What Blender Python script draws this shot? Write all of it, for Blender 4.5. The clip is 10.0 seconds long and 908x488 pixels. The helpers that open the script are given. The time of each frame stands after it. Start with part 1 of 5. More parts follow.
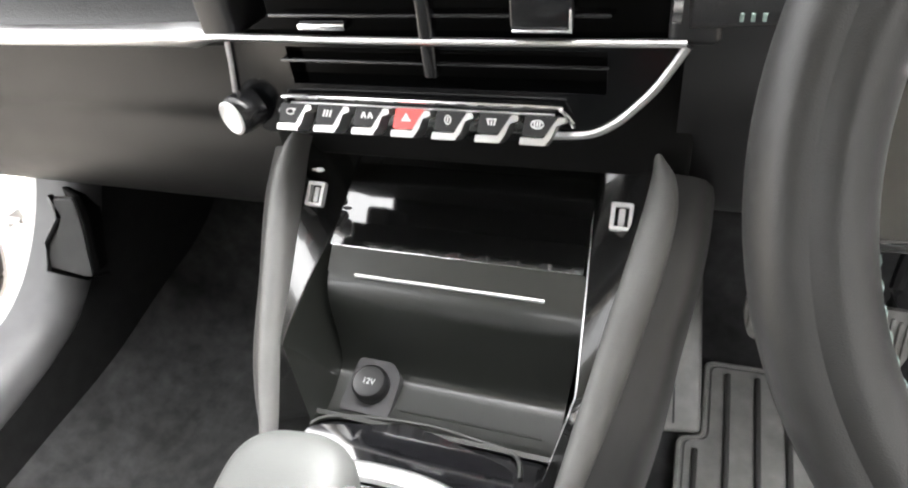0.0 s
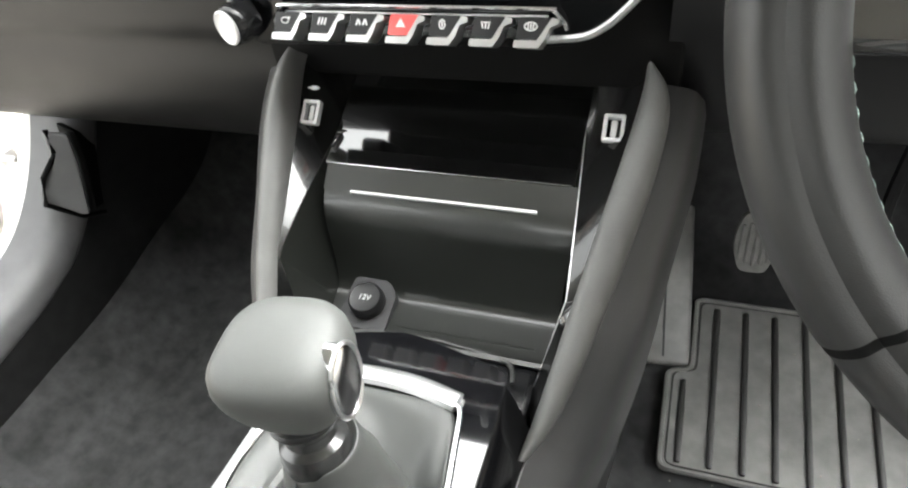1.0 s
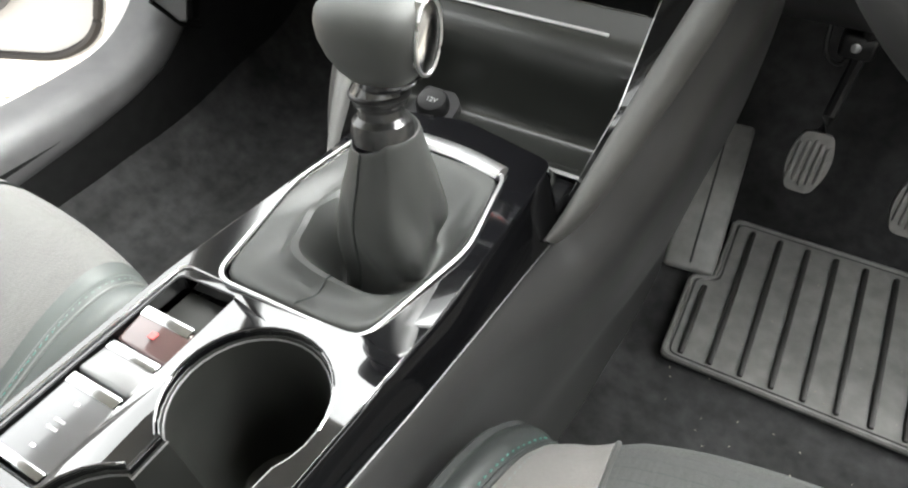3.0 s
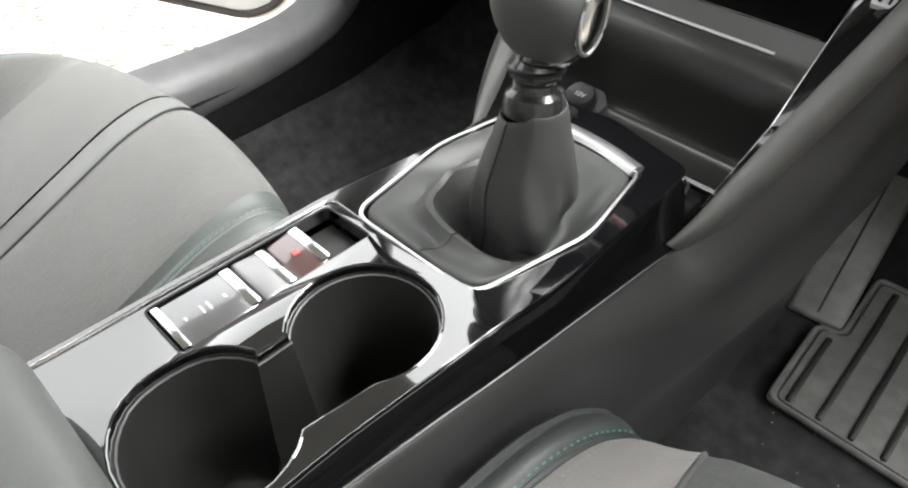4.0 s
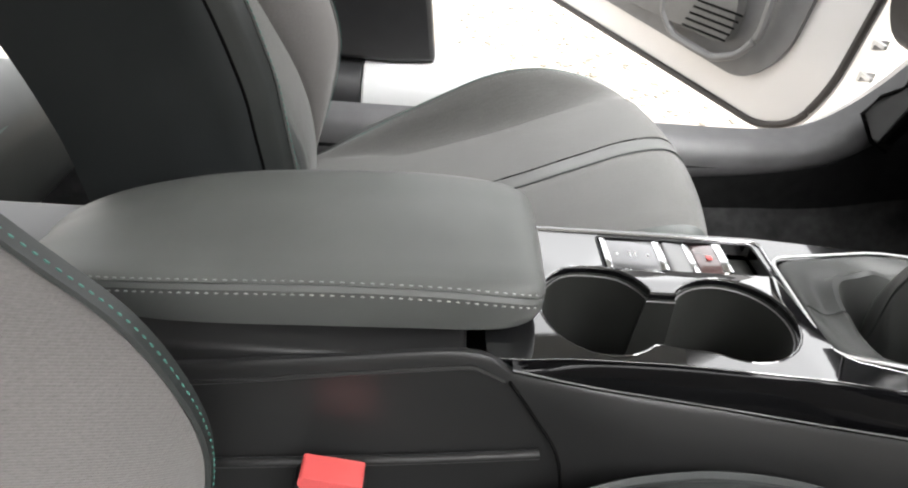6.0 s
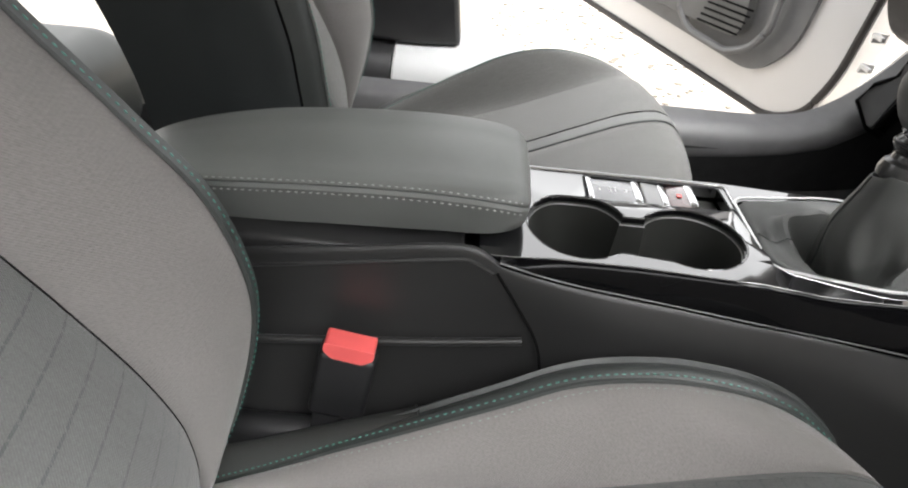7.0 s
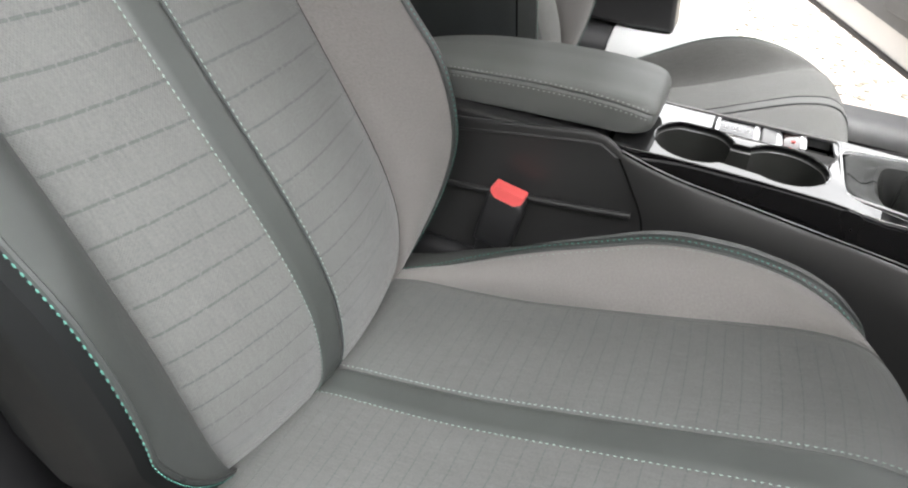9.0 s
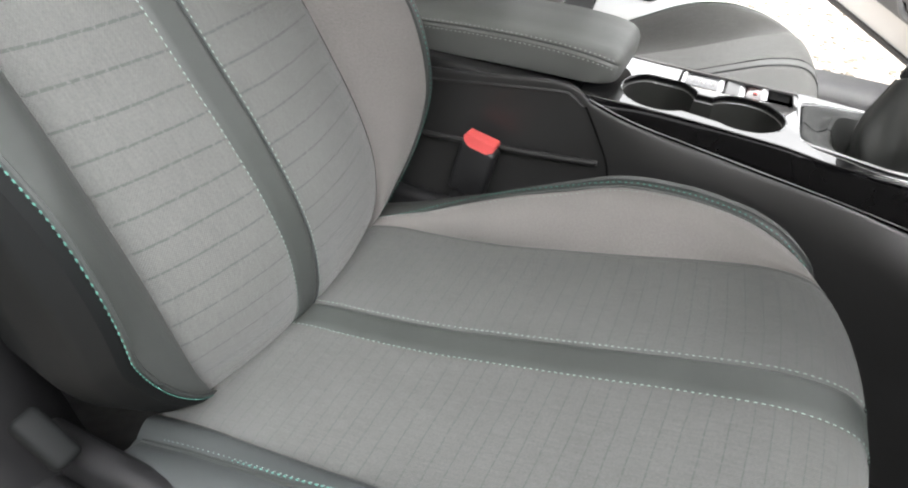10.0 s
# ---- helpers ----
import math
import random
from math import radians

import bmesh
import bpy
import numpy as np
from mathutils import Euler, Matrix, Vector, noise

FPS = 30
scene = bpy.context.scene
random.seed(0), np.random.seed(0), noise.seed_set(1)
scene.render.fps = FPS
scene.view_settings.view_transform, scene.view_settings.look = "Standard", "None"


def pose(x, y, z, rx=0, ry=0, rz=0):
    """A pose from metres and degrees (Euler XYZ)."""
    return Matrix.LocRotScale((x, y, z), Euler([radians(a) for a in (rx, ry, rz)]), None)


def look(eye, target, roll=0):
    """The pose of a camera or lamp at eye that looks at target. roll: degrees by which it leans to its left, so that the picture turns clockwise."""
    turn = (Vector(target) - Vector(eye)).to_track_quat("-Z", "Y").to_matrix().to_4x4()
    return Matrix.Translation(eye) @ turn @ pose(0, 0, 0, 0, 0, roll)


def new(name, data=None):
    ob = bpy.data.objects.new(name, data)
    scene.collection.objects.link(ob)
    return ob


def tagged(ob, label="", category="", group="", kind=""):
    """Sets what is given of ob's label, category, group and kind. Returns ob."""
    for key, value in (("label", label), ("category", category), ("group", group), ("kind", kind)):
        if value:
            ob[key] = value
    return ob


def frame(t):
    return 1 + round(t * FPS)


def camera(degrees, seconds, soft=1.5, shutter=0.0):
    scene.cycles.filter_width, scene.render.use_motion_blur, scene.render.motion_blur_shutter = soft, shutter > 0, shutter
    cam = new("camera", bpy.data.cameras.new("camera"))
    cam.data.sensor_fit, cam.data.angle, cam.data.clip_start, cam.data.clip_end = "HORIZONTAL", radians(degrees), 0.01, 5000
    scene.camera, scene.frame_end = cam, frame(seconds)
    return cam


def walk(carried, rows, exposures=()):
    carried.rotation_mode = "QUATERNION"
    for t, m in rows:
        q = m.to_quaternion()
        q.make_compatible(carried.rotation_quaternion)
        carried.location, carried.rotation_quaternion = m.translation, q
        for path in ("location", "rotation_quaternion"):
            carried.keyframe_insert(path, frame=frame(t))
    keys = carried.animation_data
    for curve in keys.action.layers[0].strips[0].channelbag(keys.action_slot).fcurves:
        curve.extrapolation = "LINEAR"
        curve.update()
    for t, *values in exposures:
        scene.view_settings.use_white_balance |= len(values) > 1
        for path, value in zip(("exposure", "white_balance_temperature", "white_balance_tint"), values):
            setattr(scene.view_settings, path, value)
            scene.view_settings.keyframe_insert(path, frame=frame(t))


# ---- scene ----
cam = camera(70.5, 10.0, soft=2.1)
PATH = [
    (0, (0.172, 0.406, 0.835), (-0.444, 1.851, -0.403), -8.1),
    (0.5, (0.177, 0.392, 0.819), (-0.423, 1.806, -0.462), -8.1),
    (1, (0.181, 0.37, 0.804), (-0.41, 1.76, -0.506), -8.0),
    (1.5, (0.189, 0.343, 0.789), (-0.4, 1.712, -0.545), -8.0),
    (2, (0.198, 0.305, 0.757), (-0.387, 1.655, -0.598), -6.3),
    (2.5, (0.212, 0.267, 0.733), (-0.4, 1.588, -0.638), -2.1),
    (2.7, (0.217, 0.253, 0.729), (-0.42, 1.557, -0.648), -0.6),
    (3.8, (0.23, 0.233, 0.736), (-0.659, 1.34, -0.673), 1.2),
    (4, (0.236, 0.212, 0.727), (-0.739, 1.28, -0.655), 2.0),
    (4.5, (0.257, 0.156, 0.71), (-0.97, 1.003, -0.624), 4.6),
    (5, (0.301, 0.145, 0.725), (-1.137, 0.646, -0.572), 6.2),
    (5.5, (0.356, 0.122, 0.746), (-1.178, 0.317, -0.522), 6.2),
    (5.7, (0.375, 0.119, 0.75), (-1.198, 0.259, -0.477), 5.5),
    (6.8, (0.478, 0.13, 0.746), (-1.134, 0.137, -0.438), 5.8),
    (7, (0.522, 0.143, 0.752), (-1.085, 0.141, -0.438), 5.5),
    (7.5, (0.621, 0.149, 0.765), (-0.984, 0.083, -0.425), 4.6),
    (8, (0.704, 0.167, 0.796), (-0.886, -0.063, -0.395), 2.9),
    (8.5, (0.769, 0.231, 0.805), (-0.757, -0.287, -0.38), 2.8),
    (9, (0.796, 0.271, 0.785), (-0.666, -0.346, -0.433), 3.9),
    (9.5, (0.808, 0.293, 0.775), (-0.635, -0.329, -0.463), 4.5),
    (10, (0.835, 0.324, 0.77), (-0.602, -0.268, -0.489), 4.6),
]
EXPOSURE = [(0, 3.82, 6500, 10), (0.5, 3.74, 6500, 8), (1.5, 3.60, 6500, 6), (2.5, 3.50, 6500, 6), (4, 2.90, 6500, 8), (4.5, 2.81, 6500, 9), (5, 2.79, 6500, 10), (5.5, 2.77, 6500, 10), (7, 2.45, 6500, 10), (7.5, 2.60, 6500, 10), (8, 2.60, 6500, 10), (8.5, 2.53, 6500, 10), (9, 2.57, 6500, 10), (10, 2.57, 6500, 10)]
walk(cam, [(t, look(eye, target, roll)) for t, eye, target, roll in PATH], EXPOSURE)

# ---- light ----
world = bpy.data.worlds.new("sky")
scene.world = world
world.use_nodes = True
wn = world.node_tree
sky = wn.nodes.new("ShaderNodeTexSky")
sky.sky_type = "NISHITA"
sky.sun_disc = False
sky.sun_elevation, sky.sun_rotation = radians(60), radians(46)
sky.air_density, sky.dust_density, sky.ozone_density = 1.0, 4.0, 0.6
veil = wn.nodes.new("ShaderNodeHueSaturation")
veil.inputs["Saturation"].default_value = 0.02
wn.links.new(sky.outputs[0], veil.inputs["Color"])
wn.links.new(veil.outputs[0], wn.nodes["Background"].inputs[0])
wn.nodes["Background"].inputs[1].default_value = 0.15
sun = new("sun", bpy.data.lights.new("sun", "SUN"))
sun.data.energy, sun.data.angle, sun.data.color = 0.45, radians(50), (1.0, 0.985, 0.96)
sun.matrix_world = look((1.9, 2.2, 6.8), (0, 0, 0))


# ---- materials ----
def material(name, base, rough=0.5, metal=0.0, vary=0.15, scale=30.0, bump=0.0, bump_scale=400.0, kind="noise", coat=0.0,
             spec=0.5, stains=0.0, sheen=0.0):
    """A surface with grain, wear and fine relief; coordinates are the object's own, in metres."""
    m = bpy.data.materials.new(name)
    m.use_nodes = True
    t = m.node_tree
    b = t.nodes["Principled BSDF"]
    b.inputs["Metallic"].default_value = metal
    b.inputs["Specular IOR Level"].default_value = spec
    b.inputs["Coat Weight"].default_value = coat
    b.inputs["Coat Roughness"].default_value = 0.03
    b.inputs["Coat IOR"].default_value = 2.0
    b.inputs["Sheen Weight"].default_value = sheen
    co = t.nodes.new("ShaderNodeTexCoord")
    n1 = t.nodes.new("ShaderNodeTexNoise")
    n1.inputs["Scale"].default_value, n1.inputs["Detail"].default_value = scale, 6
    t.links.new(co.outputs["Object"], n1.inputs["Vector"])
    ramp = t.nodes.new("ShaderNodeMapRange")
    ramp.inputs["From Min"].default_value, ramp.inputs["From Max"].default_value = 0.3, 0.7
    ramp.inputs["To Min"].default_value, ramp.inputs["To Max"].default_value = 1 - vary, 1 + vary
    t.links.new(n1.outputs[0], ramp.inputs[0])
    mul = t.nodes.new("ShaderNodeVectorMath")
    mul.operation = "SCALE"
    mul.inputs[0].default_value = base
    t.links.new(ramp.outputs[0], mul.inputs["Scale"])
    col = mul.outputs[0]
    if stains:
        n3 = t.nodes.new("ShaderNodeTexNoise")
        n3.inputs["Scale"].default_value, n3.inputs["Detail"].default_value = scale * 0.12, 8
        t.links.new(co.outputs["Object"], n3.inputs["Vector"])
        r3 = t.nodes.new("ShaderNodeMapRange")
        r3.inputs["From Min"].default_value, r3.inputs["From Max"].default_value = 0.35, 0.7
        r3.inputs["To Min"].default_value, r3.inputs["To Max"].default_value = 1.0, 1.0 + stains
        t.links.new(n3.outputs[0], r3.inputs[0])
        m3 = t.nodes.new("ShaderNodeVectorMath")
        m3.operation = "SCALE"
        t.links.new(col, m3.inputs[0])
        t.links.new(r3.outputs[0], m3.inputs["Scale"])
        col = m3.outputs[0]
    t.links.new(col, b.inputs["Base Color"])
    rr = t.nodes.new("ShaderNodeMapRange")
    rr.inputs["To Min"].default_value, rr.inputs["To Max"].default_value = max(0.02, rough * 0.85), min(1, rough * 1.15)
    t.links.new(n1.outputs[0], rr.inputs[0])
    t.links.new(rr.outputs[0], b.inputs["Roughness"])
    if bump:
        if kind == "leather":
            tex = t.nodes.new("ShaderNodeTexVoronoi")
            tex.inputs["Scale"].default_value = bump_scale
        else:
            tex = t.nodes.new("ShaderNodeTexNoise")
            tex.inputs["Scale"].default_value, tex.inputs["Detail"].default_value = bump_scale, 3
        t.links.new(co.outputs["Object"], tex.inputs["Vector"])
        bp = t.nodes.new("ShaderNodeBump")
        bp.inputs["Strength"].default_value, bp.inputs["Distance"].default_value = bump, 0.001
        t.links.new(tex.outputs[0], bp.inputs["Height"])
        t.links.new(bp.outputs[0], b.inputs["Normal"])
    return m


def woven(name, base, dark, pitch=0.0, weave=420.0, rough=0.85, streak=0.0, ink=0.42, sheen=0.25):
    """Cloth with a fine weave; pitch: the spacing of thin broken pinstripes along the cloth's v."""
    m = bpy.data.materials.new(name)
    m.use_nodes = True
    t = m.node_tree
    b = t.nodes["Principled BSDF"]
    b.inputs["Roughness"].default_value = rough
    b.inputs["Specular IOR Level"].default_value = 0.25
    b.inputs["Sheen Weight"].default_value = sheen
    b.inputs["Sheen Roughness"].default_value = 0.5
    uv = t.nodes.new("ShaderNodeUVMap")
    sep = t.nodes.new("ShaderNodeSeparateXYZ")
    t.links.new(uv.outputs[0], sep.inputs[0])

    def math(op, a, b2=None, c=None):
        n = t.nodes.new("ShaderNodeMath")
        n.operation = op
        for i, v in enumerate((a, b2, c)):
            if v is None:
                continue
            if isinstance(v, (int, float)):
                n.inputs[i].default_value = v
            else:
                t.links.new(v, n.inputs[i])
        return n.outputs[0]

    sx = math("SINE", math("MULTIPLY", sep.outputs[0], weave * 6.28))
    sy = math("SINE", math("MULTIPLY", sep.outputs[1], weave * 6.28))
    knit = math("MULTIPLY", sx, sy)
    nz = t.nodes.new("ShaderNodeTexNoise")
    nz.inputs["Scale"].default_value, nz.inputs["Detail"].default_value = 500, 4
    t.links.new(uv.outputs[0], nz.inputs["Vector"])
    big = t.nodes.new("ShaderNodeTexNoise")
    big.inputs["Scale"].default_value, big.inputs["Detail"].default_value = 14, 5
    t.links.new(uv.outputs[0], big.inputs["Vector"])
    tone = math("ADD", math("MULTIPLY", nz.outputs[0], 0.5), math("ADD", math("MULTIPLY", big.outputs[0], 0.25), 0.62))
    if streak:
        slub = t.nodes.new("ShaderNodeMapping")
        slub.inputs["Scale"].default_value = (420, 55, 1)
        t.links.new(uv.outputs[0], slub.inputs["Vector"])
        thread = t.nodes.new("ShaderNodeTexNoise")
        thread.inputs["Scale"].default_value, thread.inputs["Detail"].default_value = 1.0, 5
        t.links.new(slub.outputs[0], thread.inputs["Vector"])
        tone = math("ADD", tone, math("MULTIPLY", math("SUBTRACT", thread.outputs[0], 0.5), streak))
    sc = t.nodes.new("ShaderNodeVectorMath")
    sc.operation = "SCALE"
    sc.inputs[0].default_value = base
    t.links.new(tone, sc.inputs["Scale"])
    out = sc.outputs[0]
    height = math("ADD", math("MULTIPLY", knit, 0.3), nz.outputs[0])
    if pitch:
        wob = math("MULTIPLY", math("SUBTRACT", big.outputs[0], 0.5), 0.004)
        ph = math("FRACT", math("DIVIDE", math("ADD", sep.outputs[1], wob), pitch))
        line = math("LESS_THAN", math("ABSOLUTE", math("SUBTRACT", ph, 0.5)), 0.042)
        dash = math("GREATER_THAN", math("FRACT", math("ADD", math("MULTIPLY", sep.outputs[0], 95), nz.outputs[0])), 0.12)
        line = math("MULTIPLY", line, dash)
        mix = t.nodes.new("ShaderNodeMix")
        mix.data_type = "RGBA"
        t.links.new(math("MULTIPLY", line, ink), mix.inputs[0])
        t.links.new(out, mix.inputs[6])
        mix.inputs[7].default_value = (*dark, 1)
        out = mix.outputs[2]
        height = math("SUBTRACT", height, math("MULTIPLY", line, 0.8))
    t.links.new(out, b.inputs["Base Color"])
    bp = t.nodes.new("ShaderNodeBump")
    bp.inputs["Strength"].default_value, bp.inputs["Distance"].default_value = 0.4, 0.0012
    t.links.new(height, bp.inputs["Height"])
    t.links.new(bp.outputs[0], b.inputs["Normal"])
    return m


M_SOFT = material("grained_plastic", (0.028, 0.028, 0.030), 0.48, vary=0.12, bump=0.35, bump_scale=900, stains=0.25)
M_WING = material("grey_grained_plastic", (0.110, 0.109, 0.106), 0.5, vary=0.1, bump=0.3, bump_scale=900)
M_TUNNEL = material("tunnel_plastic", (0.0225, 0.0225, 0.0227), 0.38, vary=0.05, scale=9, bump=0.07, bump_scale=1300, stains=0.12, sheen=0.06)
M_GLOSS = material("piano_black", (0.006, 0.006, 0.007), 0.06, vary=0.05, scale=8, coat=1.0, spec=0.9)
M_SKIRT = material("moulded_piano_black", (0.0035, 0.0035, 0.004), 0.07, vary=0.08, scale=14, spec=0.14)
M_CHEEK = material("gloss_black_cheek", (0.008, 0.008, 0.008), 0.17, vary=0.08, scale=12, spec=0.5, coat=0.25)
M_FLAP = material("gloss_black_flap", (0.005, 0.005, 0.005), 0.07, vary=0.1, scale=10, spec=0.8, coat=0.7)
M_RUBBER_TRAY = material("tray_rubber", (0.0165, 0.0178, 0.0160), 0.29, vary=0.03, scale=8, spec=0.85, coat=0.1, bump=0.15, bump_scale=1500)
M_CUP = material("cup_rubber", (0.029, 0.030, 0.0278), 0.42, vary=0.1, bump=0.15, bump_scale=1500)
M_CHROME = material("chrome", (0.80, 0.80, 0.81), 0.16, metal=1.0, vary=0.04)
M_SATIN = material("satin_metal", (0.72, 0.72, 0.72), 0.36, metal=1.0, vary=0.06)
M_LEATHER = material("grey_leather", (0.160, 0.166, 0.160), 0.46, vary=0.1, bump=0.10, bump_scale=1900, kind="leather", scale=12)
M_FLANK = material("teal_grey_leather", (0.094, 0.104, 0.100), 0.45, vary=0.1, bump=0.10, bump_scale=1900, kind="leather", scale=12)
M_GAITER = material("gaiter_leather", (0.051, 0.053, 0.051), 0.5, vary=0.12, bump=0.14, bump_scale=1700, kind="leather", scale=18)
M_KNOB = material("knob_leather", (0.064, 0.066, 0.0635), 0.52, vary=0.1, bump=0.10, bump_scale=1900, kind="leather", scale=12)
M_LEATHER_D = material("dark_leather", (0.036, 0.040, 0.039), 0.42, vary=0.1, bump=0.12, bump_scale=1700, kind="leather", scale=12)
M_SIDE = material("black_leather", (0.040, 0.0445, 0.0455), 0.5, spec=0.3, vary=0.1, bump=0.12, bump_scale=1700, kind="leather", scale=12)
# copy of black_leather, darkened to put shade on the driver's backrest sides
M_SHADE_BLACK = material("shade_black", (0.006, 0.0067, 0.007), 0.65, spec=0.12, vary=0.1, bump=0.12, bump_scale=1700, kind="leather", scale=12)
M_STRIP = material("green_grey_leather", (0.047, 0.0515, 0.0495), 0.42, vary=0.1, bump=0.12, bump_scale=1700, kind="leather", scale=14)
# strip leather paled to carry the highlight on the passenger squab
M_STRIP_LIT = material("highlit_strip_leather", (0.160, 0.162, 0.158), 0.42, vary=0.1, bump=0.10, bump_scale=1900, kind="leather", scale=12)
M_THREAD = material("white_thread", (0.36, 0.375, 0.36), 0.7, vary=0.1)
M_RIM = material("wheel_leather", (0.027, 0.027, 0.0268), 0.42, vary=0.1, bump=0.10, bump_scale=1900, kind="leather", scale=12)
M_CARPET = material("carpet", (0.0195, 0.0195, 0.0198), 0.95, vary=0.3, scale=45, bump=0.8, bump_scale=900, stains=2.2, spec=0.15)
# floor carpet darkened for the shade under sill and glovebox
M_KICK = material("shaded_kick_carpet", (0.016, 0.016, 0.0163), 0.95, vary=0.2, scale=45, bump=0.6, bump_scale=900, spec=0.1)
M_MAT = material("rubber_mat", (0.150, 0.148, 0.142), 0.42, vary=0.2, scale=40, bump=0.3, bump_scale=600, stains=0.5)
M_MATRIB = material("dark_rubber", (0.035, 0.034, 0.033), 0.45, vary=0.2, scale=40, bump=0.3, bump_scale=600)
M_GLOVE = material("glovebox_plastic", (0.0080, 0.0079, 0.0078), 0.44, spec=0.28, vary=0.12, bump=0.3, bump_scale=900, stains=0.2)
M_RED = material("red_plastic", (0.78, 0.12, 0.115), 0.35, vary=0.06)
M_DARKRED = material("smoked_red_plastic", (0.105, 0.062, 0.060), 0.16, vary=0.1, coat=0.9)
M_COLLAR = material("gloss_black_plastic", (0.010, 0.010, 0.011), 0.17, vary=0.1)
M_RING = material("satin_dark_metal", (0.09, 0.09, 0.09), 0.22, metal=0.75, vary=0.1)
M_GREY = material("brushed_grey", (0.33, 0.33, 0.33), 0.42, metal=0.8, vary=0.06)
# black rocker given a silver-grey colour for the pale sky it reflects
M_SWITCH = material("sky_sheen_switch", (0.20, 0.20, 0.205), 0.22, metal=0.5, vary=0.08, coat=0.5)
M_STACK = material("satin_black_panel", (0.004, 0.0043, 0.0048), 0.16, vary=0.1, spec=0.3)
M_SILVER = material("silver_paint", (0.78, 0.78, 0.78), 0.34, metal=0.35, vary=0.05)
M_BLACK = material("black_plastic", (0.013, 0.013, 0.014), 0.4, vary=0.15, bump=0.2, bump_scale=900)
M_DEEP = material("matt_black", (0.005, 0.005, 0.005), 0.8, vary=0.2, spec=0.1)
M_WHITE = material("white_car_paint", (0.63, 0.615, 0.60), 0.25, vary=0.03, scale=5, coat=0.5)
# white body paint greyed to offset the bright sky on the pillar foot
M_FOOT = material("greyed_white_paint", (0.40, 0.405, 0.405), 0.4, vary=0.08, scale=7)
M_SEAL = material("door_seal_rubber", (0.024, 0.020, 0.018), 0.55, vary=0.2)
M_PANEL = material("door_card_plastic", (0.13, 0.13, 0.13), 0.5, vary=0.08, bump=0.3, bump_scale=800)
M_SILL = material("sill_trim_plastic", (0.074, 0.073, 0.075), 0.45, vary=0.12, bump=0.25, bump_scale=800, stains=0.35)
M_HEAD = material("headliner_cloth", (0.45, 0.455, 0.425), 0.95, vary=0.06, bump=0.4, bump_scale=900)
M_GROUND = material("pale_concrete", (0.335, 0.303, 0.262), 0.9, vary=0.22, scale=2.2, bump=0.5, bump_scale=60, stains=0.25)
M_GRIT = material("brown_grit", (0.18, 0.16, 0.13), 0.9, vary=0.4, scale=60)
M_BLOCKER = material("grey_render", (0.205, 0.20, 0.19), 0.9, vary=0.2, scale=3, bump=0.4, bump_scale=80, stains=0.3)
M_STITCH = material("pale_thread", (0.21, 0.28, 0.255), 0.7, vary=0.1)
M_TEAL = material("teal_thread", (0.08, 0.235, 0.195), 0.7, vary=0.1)
M_MARK = material("white_print", (0.75, 0.75, 0.75), 0.5, vary=0.02)
M_PEDAL = material("pedal_rubber", (0.17, 0.165, 0.158), 0.55, vary=0.25, scale=60)
M_CARBON = material("embossed_dash_pad", (0.036, 0.036, 0.036), 0.5, vary=0.1, bump=0.5, bump_scale=500)
M_INSERT = woven("pinstripe_cloth", (0.096, 0.0985, 0.0965), (0.034, 0.040, 0.040), pitch=0.0235, streak=0.34, ink=0.5)
M_SQUAB = woven("ribbed_squab_cloth", (0.080, 0.0822, 0.0805), (0.030, 0.040, 0.040), pitch=0.0135, streak=0.38, ink=0.38, sheen=0.12)
# passenger copy of the seat cloth, open-door daylight put into its paler colour
M_CLOTH_LIT = woven("daylit_plain_cloth", (0.134, 0.133, 0.128), (0.1, 0.1, 0.1), streak=0.3, sheen=0.3)
M_CLOTH = woven("warm_grey_cloth", (0.172, 0.163, 0.157), (0.1, 0.1, 0.1))


# ---- mesh helpers ----
def catmull(pts, n):
    """n points along a smooth curve through pts, at even steps of the point index."""
    p = np.array(pts, float)
    k = len(p)
    res = []
    for s in np.linspace(0, k - 1, n):
        i = min(int(s), k - 2)
        f = s - i
        a, b, c, d = p[max(i - 1, 0)], p[i], p[i + 1], p[min(i + 2, k - 1)]
        res.append(0.5 * (2 * b + (c - a) * f + (2 * a - 5 * b + 4 * c - d) * f * f + (3 * b - a - 3 * c + d) * f ** 3))
    return res


def finish(name, bm, mat, parent=None, label="", smooth=True, bevel=0.0, segs=2):
    bmesh.ops.recalc_face_normals(bm, faces=bm.faces)
    me = bpy.data.meshes.new(name)
    for f in bm.faces:
        f.smooth = smooth
    bm.to_mesh(me)
    bm.free()
    me.materials.append(mat)
    if smooth:
        me.set_sharp_from_angle(angle=radians(38))
    ob = new(name, me)
    if parent is not None:
        ob.parent = parent
        ob.matrix_parent_inverse = parent.matrix_world.inverted()
    if bevel:
        mod = ob.modifiers.new("edge", "BEVEL")
        mod.width, mod.segments, mod.limit_method, mod.angle_limit = bevel, segs, "ANGLE", radians(40)
        mod.harden_normals = False
    if label:
        tagged(ob, label)
    return ob


part = finish


def thing(name, x, y, z, label, category, group="", kind=""):
    e = new(name)
    e.empty_display_size = 0.05
    e.location = (x, y, z)
    e.matrix_world = Matrix.Translation((x, y, z))
    return tagged(e, label, category, group, kind)


